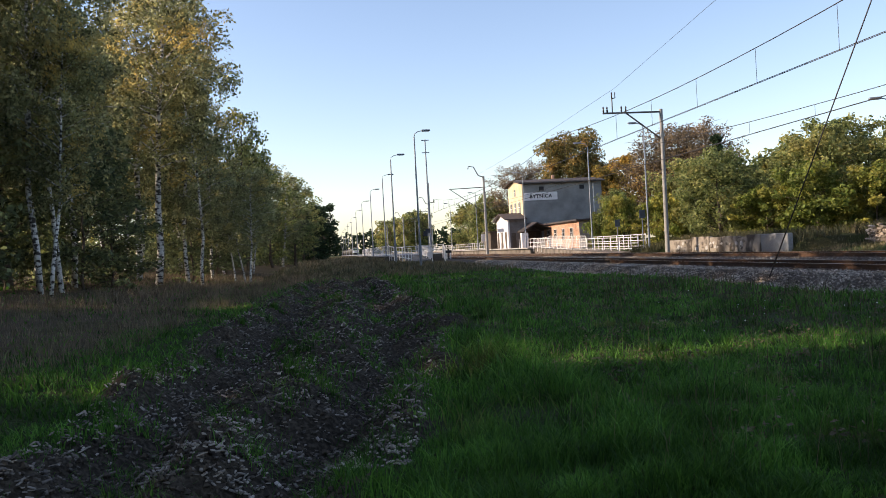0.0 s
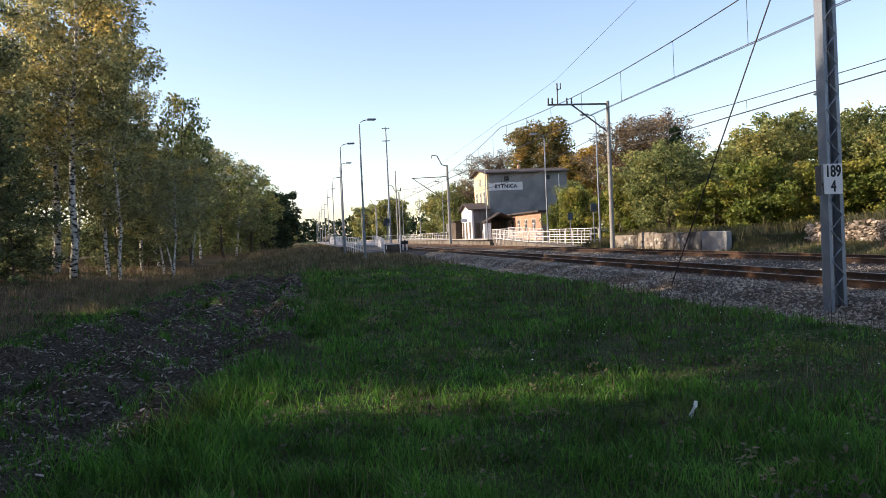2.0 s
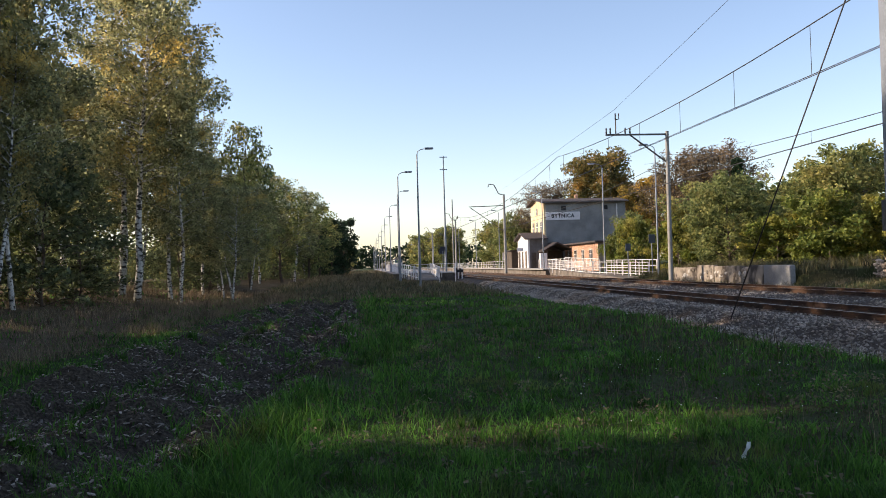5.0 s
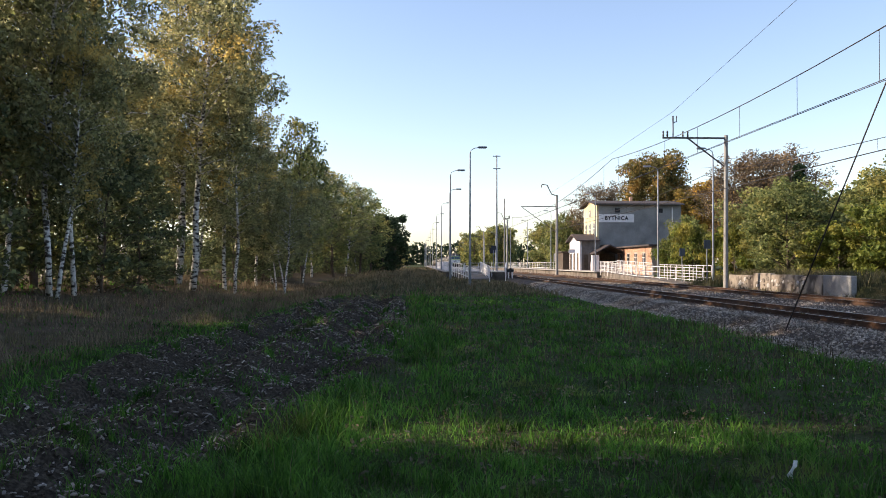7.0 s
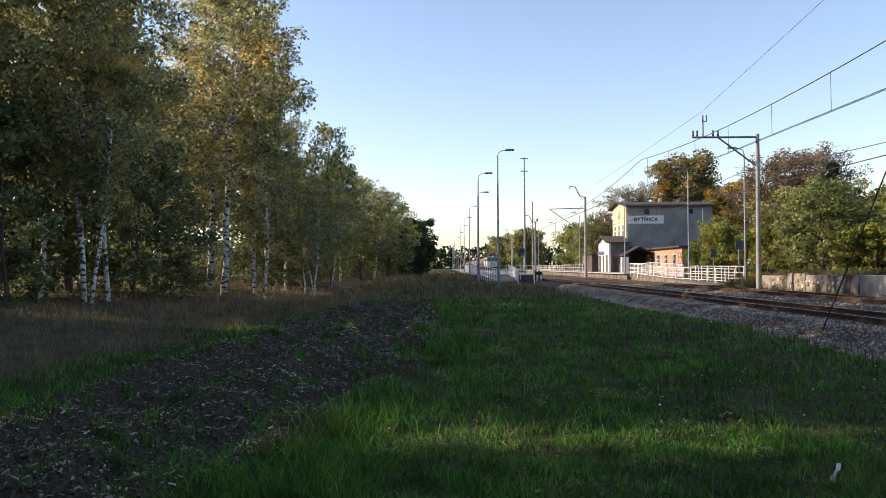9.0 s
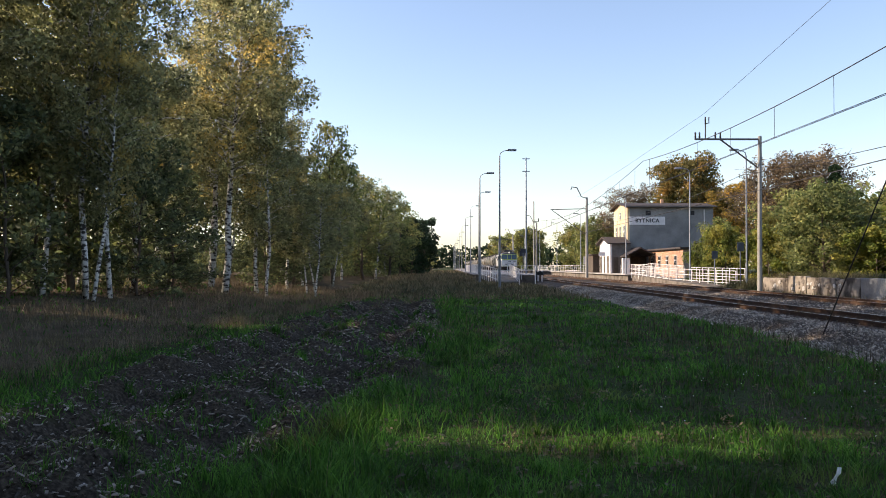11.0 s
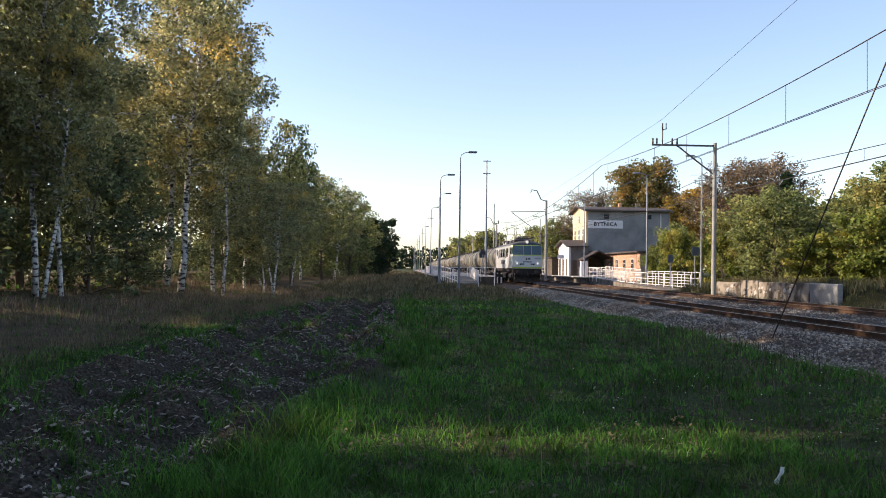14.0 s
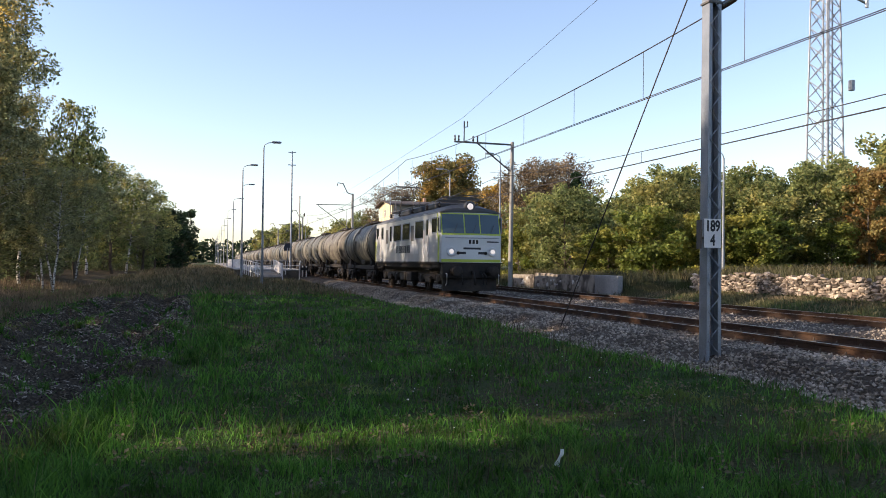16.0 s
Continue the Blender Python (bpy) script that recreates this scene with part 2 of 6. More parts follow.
# ---- mesh helpers ----
class Shape:
    """Collects boxes, rods, lathes and quads into one mesh."""

    def __init__(self):
        self.v, self.f, self.s = [], [], []

    def add(self, verts, faces, smooth=False):
        k = len(self.v)
        self.v += [tuple(p) for p in verts]
        self.f += [tuple(i + k for i in q) for q in faces]
        self.s += [smooth] * len(faces)
        return self

    def box(self, x0, y0, z0, x1, y1, z1, m=None, cut=0.0):
        """A block; cut chamfers its upright and level edges on the outline by that much."""
        if cut:
            c = cut
            pts = []
            for z, i in ((z0, c), (z0 + c, 0), (z1 - c, 0), (z1, c)):
                pts += [(x0 + i + c, y0 + i, z), (x1 - i - c, y0 + i, z), (x1 - i, y0 + i + c, z), (x1 - i, y1 - i - c, z),
                        (x1 - i - c, y1 - i, z), (x0 + i + c, y1 - i, z), (x0 + i, y1 - i - c, z), (x0 + i, y0 + i + c, z)]
            faces = [tuple(range(7, -1, -1)), tuple(range(24, 32))]
            faces += [(8 * r + i, 8 * r + (i + 1) % 8, 8 * r + 8 + (i + 1) % 8, 8 * r + 8 + i) for r in range(3) for i in range(8)]
        else:
            pts = [(x0, y0, z0), (x1, y0, z0), (x1, y1, z0), (x0, y1, z0), (x0, y0, z1), (x1, y0, z1), (x1, y1, z1), (x0, y1, z1)]
            faces = [(3, 2, 1, 0), (4, 5, 6, 7), (0, 1, 5, 4), (1, 2, 6, 5), (2, 3, 7, 6), (3, 0, 4, 7)]
        if m is not None:
            pts = [m @ Vector(p) for p in pts]
        return self.add(pts, faces)

    def rod(self, a, b, r0, r1=None, n=8, smooth=True):
        a, b = Vector(a), Vector(b)
        r1 = r0 if r1 is None else r1
        q = (b - a).to_track_quat("Z", "Y")
        pts = []
        for c, r in ((a, r0), (b, r1)):
            pts += [c + q @ Vector((r * math.cos(2 * math.pi * i / n), r * math.sin(2 * math.pi * i / n), 0)) for i in range(n)]
        self.add(pts, [(i, (i + 1) % n, n + (i + 1) % n, n + i) for i in range(n)], smooth)
        return self.add([pts[i] for i in range(2 * n)], [tuple(range(n - 1, -1, -1)), tuple(range(n, 2 * n))])

    def path(self, pts, r, n=6, r_end=None):
        pts = [Vector(p) for p in pts]
        r_end = r if r_end is None else r_end
        ring = []
        for i, p in enumerate(pts):
            d = (pts[min(i + 1, len(pts) - 1)] - pts[max(i - 1, 0)]).normalized()
            q = d.to_track_quat("Z", "Y")
            rr = r + (r_end - r) * i / (len(pts) - 1)
            ring += [p + q @ Vector((rr * math.cos(2 * math.pi * k / n), rr * math.sin(2 * math.pi * k / n), 0)) for k in range(n)]
        faces = [(i * n + k, i * n + (k + 1) % n, (i + 1) * n + (k + 1) % n, (i + 1) * n + k)
                 for i in range(len(pts) - 1) for k in range(n)]
        faces += [tuple(range(n - 1, -1, -1)), tuple(range((len(pts) - 1) * n, len(pts) * n))]
        return self.add(ring, faces, True)

    def lathe(self, profile, a, axis, n=20):
        """profile: rows of distance along the axis and radius."""
        q = Vector(axis).to_track_quat("Z", "Y")
        a = Vector(a)
        pts = [a + q @ Vector((r * math.cos(2 * math.pi * i / n), r * math.sin(2 * math.pi * i / n), d)) for d, r in profile for i in range(n)]
        k = len(profile)
        faces = [(j * n + i, j * n + (i + 1) % n, (j + 1) * n + (i + 1) % n, (j + 1) * n + i) for j in range(k - 1) for i in range(n)]
        faces += [tuple(range(n - 1, -1, -1)), tuple(range((k - 1) * n, k * n))]
        return self.add(pts, faces, True)

    def prism(self, outline, y0, y1):
        """An outline in x and z, drawn out from y0 to y1."""
        n = len(outline)
        pts = [(x, y0, z) for x, z in outline] + [(x, y1, z) for x, z in outline]
        return self.add(pts, [tuple(range(n)), tuple(range(2 * n - 1, n - 1, -1))] + [(i, n + i, n + (i + 1) % n, (i + 1) % n) for i in range(n)])

    def data(self, name, *mats):
        me = bpy.data.meshes.new(name)
        me.from_pydata(self.v, [], self.f)
        me.polygons.foreach_set("use_smooth", self.s)
        for m in mats:
            me.materials.append(m)
        me.update()
        return me


def part(name, shape, mat, parent=None, label="", at=None):
    ob = new(name, shape if isinstance(shape, bpy.types.Mesh) else shape.data(name, mat))
    if parent is not None:
        ob.parent = parent
    if at is not None:
        ob.matrix_basis = at
    if label:
        tagged(ob, label)
    return ob


def thing(name, label, category, group="", at=None, kind=""):
    ob = tagged(new(name), label, category, group, kind)
    if at is not None:
        ob.matrix_basis = at
    return ob


def soup(name, verts, quads, mat, smooth=False):
    """A mesh from arrays of vertices and of faces of one size."""
    verts, quads = np.asarray(verts, dtype=np.float32), np.asarray(quads, dtype=np.int32)
    me = bpy.data.meshes.new(name)
    me.vertices.add(len(verts))
    me.vertices.foreach_set("co", verts.ravel())
    k = quads.shape[1]
    me.loops.add(quads.size)
    me.loops.foreach_set("vertex_index", quads.ravel())
    me.polygons.add(len(quads))
    me.polygons.foreach_set("loop_start", np.arange(len(quads), dtype=np.int32) * k)
    me.polygons.foreach_set("use_smooth", np.full(len(quads), smooth))
    me.materials.append(mat)
    me.update(calc_edges=True)
    return me


def lettering(body, size, mat, parent, m, depth=0.004, weight=0.0):
    c = bpy.data.curves.new("lettering", "FONT")
    c.body, c.size, c.align_x, c.align_y, c.extrude, c.bevel_depth = body, size, "CENTER", "CENTER", depth, weight
    c.materials.append(mat)
    ob = new("lettering", c)
    ob.parent = parent
    ob.matrix_basis = m
    return ob


def smooth(a, b, x):
    t = np.clip((x - a) / (b - a), 0, 1)
    return t * t * (3 - 2 * t)


def wave_noise(x, y, seed, octaves=4, base=0.15):
    """Cheap smooth noise of about -1 to 1 for arrays."""
    rng = np.random.default_rng(seed)
    out = np.zeros_like(x, dtype=float)
    amp, f = 1.0, base
    for _ in range(octaves):
        for _ in range(4):
            a, ph = rng.uniform(0, 2 * np.pi, 2)
            out += amp * 0.35 * np.sin(2 * np.pi * f * rng.uniform(0.7, 1.4) * (x * np.cos(a) + y * np.sin(a)) + ph)
        amp, f = amp * 0.55, f * 2.1
    return out


# ---- ground ----
AXIS_1, AXIS_2 = 11.62, 17.5


def rut_left(y):
    return -5.4 + 0.035 * np.clip(y - 9, 0, 40)


def rut_right(y):
    return -2.6 + 0.19 * np.clip(y - 5, -4, 9) + 0.05 * np.clip(y - 14, 0, 6) - 0.02 * np.clip(y - 20, 0, 20)


def soil_share(x, y):
    w = 0.35 * wave_noise(x, y, 5, 3, 0.25)
    inside = smooth(-0.35, 0.35, x - rut_left(y) + w) * smooth(-0.35, 0.35, rut_right(y) - x + w)
    return inside * (1 - smooth(36, 46, y))


def ground_height(x, y):
    z = -0.38 + 0.05 * wave_noise(x, y, 1, 3, 0.06)
    z = z + 0.75 * smooth(-6.5, -16, x) * smooth(8, 26, y) + 0.3 * smooth(48, 62, y) * smooth(8.5, 2, x)
    soil = soil_share(x, y)
    lane = (x - rut_left(y)) / (rut_right(y) - rut_left(y))
    z = z + soil * (0.2 * np.cos(lane * 2 * np.pi * 2.0 + 0.7 * wave_noise(x, y, 4, 2, 0.1)) - 0.1 + 0.1 * wave_noise(x, y, 2, 4, 0.45) + 0.07 * wave_noise(x, y, 8, 3, 1.4))
    z = z + (1 - soil) * 0.015 * wave_noise(x, y, 3, 3, 0.8)
    z = z - 0.16 * smooth(7.6, 8.5, x) * smooth(20.6, 20.1, x)
    right = 0.45 * smooth(19.9, 22.5, x)
    block = 0.55 * smooth(20.75, 20.95, x) * smooth(36.2, 36.6, y) * smooth(58, 51, y)
    wall = 0.75 * smooth(24.08, 24.4, x) * smooth(36, 35, y)
    return z + right + block + wall + 0.6 * smooth(26, 40, x)


def ground():
    xs = np.concatenate([[-4000, -1500, -600, -250, -120, -80, -60], np.arange(-46, -7.5, 1.0), np.arange(-7.5, 1.0, 0.14), np.arange(1.0, 9.0, 0.5),
                         np.arange(9.0, 27, 0.4), np.arange(27, 60, 2.5), [70, 90, 130, 250, 600, 1500, 4000]])
    ys = np.concatenate([[-4000, -1000, -300, -120, -60, -30, -15, -8, -4, -1], np.arange(1, 46, 0.17), np.arange(46, 120, 1.2),
                         [130, 150, 180, 220, 280, 360, 500, 700, 1000, 1600, 2600, 4500]])
    gx, gy = np.meshgrid(xs, ys)
    gz = ground_height(gx, gy)
    nx, ny = len(xs), len(ys)
    i = np.arange(nx * ny).reshape(ny, nx)
    quads = np.stack([i[:-1, :-1], i[:-1, 1:], i[1:, 1:], i[1:, :-1]], -1).reshape(-1, 4)
    mat = bpy.data.materials.new("meadow_ground")
    me = soup("ground", np.stack([gx, gy, gz], -1).reshape(-1, 3), quads, mat, True)
    soil = soil_share(gx, gy)
    dry = smooth(-5.4, -8.5, gx + 0.8 * wave_noise(gx, gy, 7, 3, 0.1)) * smooth(8, 16, gy)
    for name, val in (("soil", soil), ("dry", dry)):
        at = me.attributes.new(name, "FLOAT", "POINT")
        at.data.foreach_set("value", val.ravel().astype(np.float32))
    mat.use_nodes = True
    n, ln = mat.node_tree.nodes, mat.node_tree.links
    tc = n.new("ShaderNodeTexCoord")

    def tex(scale, detail=5):
        t = n.new("ShaderNodeTexNoise")
        t.inputs["Scale"].default_value, t.inputs["Detail"].default_value = scale, detail
        ln.new(tc.outputs["Object"], t.inputs["Vector"])
        return t

    def blend(fac, a, b):
        m = n.new("ShaderNodeMix")
        m.data_type = "RGBA"
        for k, v in (("Factor", fac), ("A", a), ("B", b)):
            if isinstance(v, tuple):
                m.inputs[k].default_value = (*v, 1)
            else:
                ln.new(v, m.inputs[k])
        return m.outputs["Result"]

    def cut(sock, lo, hi):
        r = n.new("ShaderNodeMapRange")
        r.inputs["From Min"].default_value, r.inputs["From Max"].default_value = lo, hi
        ln.new(sock, r.inputs["Value"])
        return r.outputs["Result"]

    grain = tex(22).outputs["Fac"]
    green = blend(cut(tex(0.35).outputs["Fac"], 0.4, 0.62), (0.034, 0.062, 0.014), (0.07, 0.058, 0.028))
    green = blend(cut(grain, 0.4, 0.7), green, (0.014, 0.024, 0.006))
    earth = blend(cut(grain, 0.42, 0.66), (0.034, 0.026, 0.018), (0.095, 0.074, 0.052))
    straw = blend(cut(tex(1.6).outputs["Fac"], 0.4, 0.65), (0.13, 0.092, 0.06), (0.075, 0.065, 0.032))
    straw = blend(cut(grain, 0.45, 0.7), straw, (0.08, 0.06, 0.04))
    masks = {}
    for name in ("soil", "dry"):
        a = n.new("ShaderNodeAttribute")
        a.attribute_name = name
        ad = n.new("ShaderNodeMath")
        ad.operation = "MULTIPLY_ADD"
        ln.new(tex(3.5).outputs["Fac"], ad.inputs[0])
        ad.inputs[1].default_value = 0.6
        ln.new(a.outputs["Fac"], ad.inputs[2])
        masks[name] = cut(ad.outputs[0], 0.6, 0.95)
    col = blend(masks["soil"], blend(masks["dry"], green, straw), earth)
    b = n["Principled BSDF"]
    b.inputs["Roughness"].default_value, b.inputs["Specular IOR Level"].default_value = 0.95, 0.1
    ln.new(col, b.inputs["Base Color"])
    bp = n.new("ShaderNodeBump")
    bp.inputs["Strength"].default_value, bp.inputs["Distance"].default_value = 0.8, 0.05
    ln.new(grain, bp.inputs["Height"])
    ln.new(bp.outputs["Normal"], b.inputs["Normal"])
    tagged(new("ground", me), "uneven grass meadow with a churned earth track", "ground", kind="structure")


def height_at(x, y):
    return float(ground_height(np.array([float(x)]), np.array([float(y)]))[0])


ground()


# ---- the railway line ----
Y0, Y1 = -60.0, 900.0


def ballast():
    s = Shape()
    outline = [(8.1, -0.75), (8.45, -0.5), (9.05, -0.46), (9.75, -0.19), (13.6, -0.16), (14.4, -0.24), (15.2, -0.2), (19.4, -0.17), (20.2, -0.3), (20.4, -0.6)]
    s.prism(outline[::-1], Y0, Y1)
    tagged(part("ballast_bed", s, M["ballast"]), "brown-grey stone ballast bed under two tracks", "ballast", kind="structure")


ballast()


def rail_section():
    return [(-0.075, -0.172), (0.075, -0.172), (0.07, -0.155), (0.012, -0.14), (0.01, -0.045), (0.036, -0.035), (0.036, -0.006), (0.028, 0.0),
            (-0.028, 0.0), (-0.036, -0.006), (-0.036, -0.035), (-0.01, -0.045), (-0.012, -0.14), (-0.07, -0.155)]


def track(axis):
    root = thing("railway_track", "rusty steel rails on concrete sleepers in ballast", "railway track", "tracks", kind="structure",
                 at=pose(axis, 0, 0))
    for side in (-0.75, 0.75):
        web = part("rail", Shape().prism([(side + x, z) for x, z in rail_section()], Y0, Y1), M["rail"], root)
        part("rail_head", Shape().box(side - 0.03, Y0, -0.001, side + 0.03, Y1, 0.003), M["railtop"], web, "worn bright running surface")
    s = Shape().box(-1.3, -0.13, -0.33, 1.3, 0.13, -0.145, cut=0.03)
    for side in (-0.75, 0.75):
        s.box(side - 0.16, -0.11, -0.15, side + 0.16, 0.11, -0.125)
        for dx in (-0.1, 0.1):
            s.rod((side + dx, 0.05, -0.14), (side + dx, 0.05, -0.07), 0.018, n=6)
    me = s.data("sleeper", M["sleeper"])
    for k in range(140):
        part("sleeper", me, None, root, at=pose(random.uniform(-0.02, 0.02), 4 + 0.6 * k, random.uniform(-0.03, -0.015), 0, 0, random.uniform(-0.6, 0.6)))


track(AXIS_1)
track(AXIS_2)


def lattice_pole():
    """Catenary pole of two steel channels with zig-zag lacing, and its plates."""
    root = thing("catenary_pole", "grey galvanised lattice steel catenary pole with a kilometre plate", "catenary pole", at=pose(9.25, 13.0, 0))
    h = 8.6
    for sx in (-1, 1):
        s = Shape()
        w0, w1 = 0.15, 0.11
        u = ((-0.055, -0.12), (0.014, -0.12), (0.014, 0.12), (-0.055, 0.12), (-0.055, 0.108), (0, 0.108), (0, -0.108), (-0.055, -0.108))
        pts = [(sx * (w + x), y, z) for z, w in ((-0.6, w0), (h, w1)) for x, y in u]
        s.add(pts, [(i, (i + 1) % 8, 8 + (i + 1) % 8, 8 + i) for i in range(8)] + [(0, 1, 6, 7), (1, 2, 5, 6), (2, 3, 4, 5), (8, 9, 14, 15), (9, 10, 13, 14), (10, 11, 12, 13)])
        part("channel", s, M["steel"], root)
    for k in range(32):
        z0, z1 = -0.3 + k * 0.275, -0.3 + (k + 1) * 0.275
        w0, w1 = 0.13 - 0.035 * max(0, z0) / h, 0.13 - 0.035 * max(0, z1) / h
        for y in (-0.122, 0.122):
            sg = (1 if k % 2 else -1) * (1 if y < 0 else -1)
            part("lacing_bar", Shape().rod((-sg * w0, y, z0), (sg * w1, y, z1), 0.013, n=5), M["steel"], root)
    part("footing", Shape().box(-0.4, -0.3, -1.0, 0.4, 0.3, -0.42, cut=0.04), M["concrete"], root, "weathered concrete footing")
    plate = part("kilometre_plate", Shape().box(-0.25, -0.16, 1.74, 0.12, -0.142, 2.29), M["white"], root, "white enamel plate reading 189 over 4")
    for body, z in (("189", 2.145), ("4", 1.875)):
        lettering(body, 0.29, M["black"], plate, pose(-0.065, -0.161, z, 90) @ Matrix.Diagonal((0.74, 1, 1, 1)), 0.001, 0.008)
    part("side_plate", Shape().box(-0.3, -0.14, 1.72, -0.285, 0.02, 2.27).box(-0.285, -0.1, 1.9, -0.15, -0.08, 1.95), M["darksteel"], root, "dark back of a second plate")
    part("clamp", Shape().box(-0.16, -0.135, 6.44, 0.16, 0.135, 6.48), M["darksteel"], root)
    ins = Shape()
    for k in range(7):
        ins.lathe([(0, 0.03), (0.02, 0.075), (0.05, 0.06), (0.06, 0.03)], (0.2 + 0.075 * k, 0.035 * k, 6.42 + 0.045 * k), (1, 0.45, 0.55), 10)
    part("insulator", ins, M["ceramic"], root, "dark ribbed tension insulator")
    part("pole_cap", Shape().box(-0.18, -0.18, h, 0.18, 0.18, h + 0.03), M["steel"], root)
    # weather-side cantilever above
    arm = Shape().path([(0.2, 0, 7.7), (1.2, 0, 8.0), (2.5, 0, 7.75)], 0.03)
    arm.path([(0.2, 0, 6.45), (1.3, 0, 7.1), (2.4, 0, 7.7)], 0.03)
    part("cantilever", arm, M["steel"], root)


lattice_pole()


def portal_mast(y):
    """Slim mast right of the far track, with a long level arm over both tracks."""
    root = thing("catenary_mast", "slim grey steel catenary mast with a long level arm", "catenary mast", at=pose(18.55, y, 0))
    part("post", Shape().rod((0, 0, -0.6), (0.06, 0, 9.25), 0.15, 0.11, 10), M["concrete_pole"], root)
    part("arm", Shape().box(-3.85, -0.05, 9.02, 0.1, 0.05, 9.12), M["darksteel"], root)
    part("brace", Shape().rod((-0.05, 0, 7.35), (-2.3, 0, 9.05), 0.05, n=6), M["darksteel"], root)
    for x in (-3.8, -3.55, -2.6, -2.3):
        s = Shape().lathe([(0, 0.03), (0.06, 0.06), (0.14, 0.06), (0.2, 0.035), (0.26, 0.06), (0.34, 0.05), (0.38, 0.02)], (x, 0, 9.12), (0, 0, 1), 8)
        part("insulator", s, M["ceramic"], root)
    up = part("upright", Shape().rod((-3.2, 0, 9.1), (-3.2, 0, 10.1), 0.04, n=6), M["darksteel"], root)
    part("horn", Shape().path([(-3.2, 0, 10.0), (-2.98, 0, 10.05), (-2.98, 0, 10.4)], 0.035).path([(-3.2, 0, 10.0), (-3.2, 0, 10.4)], 0.045), M["ceramic"], up)


portal_mast(47.0)


def hook_mast(y):
    """Mast with a hooked top and a cantilever over the far track."""
    root = thing("catenary_mast", "grey catenary mast with hooked top and cantilever", "catenary mast", "distant catenary masts", at=pose(18.4, y, 0))
    part("post", Shape().rod((0, 0, -0.4), (0, 0, 10.6), 0.2, 0.15, 8), M["concrete_pole"], root)
    part("hook", Shape().path([(0, 0, 10.5), (-0.7, 0, 10.7), (-1.3, 0, 11.9), (-2.0, 0, 12.0), (-2.1, 0, 11.6)], 0.07), M["darksteel"], root)
    part("arm", Shape().rod((0, 0, 9.1), (-4.8, 0, 9.0), 0.06, n=6), M["darksteel"], root)
    part("strut", Shape().rod((0, 0, 5.6), (-4.6, 0, 8.9), 0.05, n=6), M["darksteel"], root)


hook_mast(104.0)
hook_mast(162.0)
hook_mast(220.0)
hook_mast(280.0)


def catenary(axis, contact, bearer, supports, first, gap, label):
    root = thing("overhead_line", label, "overhead line", "overhead lines")
    for a, b in zip(supports[:-1], supports[1:]):
        sag = bearer - contact - 0.35
        zz = lambda u: bearer - 4 * sag * u * (1 - u) * min(1, (b - a) / 57) ** 1.6
        part("bearer_wire", Shape().path([(axis, a + (b - a) * u, zz(u)) for u in np.linspace(0, 1, 15)], 0.017, 5), M["wire"], root)
        for dx in (-0.045, 0.045):
            part("contact_wire", Shape().path([(axis + dx, a, contact), (axis + dx, b, contact)], 0.012, 5), M["wire"], root)
        for k in range(int((b - a - first) / gap) + 1):
            y = a + first + gap * k
            u = (y - a) / (b - a)
            if y < 120:
                part("dropper", Shape().rod((axis, y, contact), (axis, y, zz(u)), 0.009, n=4), M["wire"], root)


catenary(AXIS_1, 6.05, 7.75, [-44.0, 13.0, 47.0, 104.0, 162.0, 220.0, 280.0, 400.0], 2.1, 4.35, "copper contact wires hung from a bearer over the near track")
catenary(AXIS_2, 5.75, 6.9, [-67.0, -10.0, 47.0, 104.0, 162.0, 220.0, 280.0, 400.0], 3.0, 5.2, "copper contact wires hung from a bearer over the far track")


def lone_wires():
    root = thing("feeder_line", "single dark feeder wire high beside the track", "wire")
    part("span", Shape().path([(13.9, -20, 15.8), (14.0, 13, 12.8), (14.0, 29.5, 11.2), (14.0, 43, 9.85), (14.0, 61.4, 9.36), (15.2, 82, 9.74), (17.1, 104, 10.6)], 0.009, 5), M["wire"], root)
    guy = thing("guy_wire", "taut dark steel anchor wire down to the ballast", "wire")
    part("strand", Shape().path([(9.4, 20.0, -0.35), (11.55, 15.4, 10.4)], 0.017, 6), M["wire"], guy)


lone_wires()


# ---- trees ----
def leaf_mesh(name, rng, clumps, count, size, mat, droop=0.0, flat=0.0):
    """Many small four-cornered leaves round clump centres (x, y, z, radius)."""
    c = np.asarray(clumps)
    w = c[:, 3] ** 2
    pick = rng.choice(len(c), count, p=w / w.sum())
    d = rng.normal(size=(count, 3))
    d /= np.linalg.norm(d, axis=1)[:, None]
    r = rng.uniform(0.25, 1.0, count) ** 0.6
    p = c[pick, :3] + d * (r * c[pick, 3])[:, None] * np.array([1, 1, 0.8])
    p[:, 2] -= droop * rng.uniform(0, 1, count) ** 2
    nrm = rng.normal(size=(count, 3)) + d * 0.5
    nrm[:, 2] += flat
    nrm /= np.linalg.norm(nrm, axis=1)[:, None]
    t = np.cross(nrm, rng.normal(size=(count, 3)))
    t /= np.linalg.norm(t, axis=1)[:, None]
    b = np.cross(nrm, t)
    s = size * rng.uniform(0.6, 1.3, count)[:, None]
    verts = np.stack([p - t * s, p - b * s * 0.55 + nrm * s * 0.15, p + t * s, p + b * s * 0.55 + nrm * s * 0.15], 1).reshape(-1, 3)
    return soup(name, verts, np.arange(count * 4).reshape(-1, 4), mat)


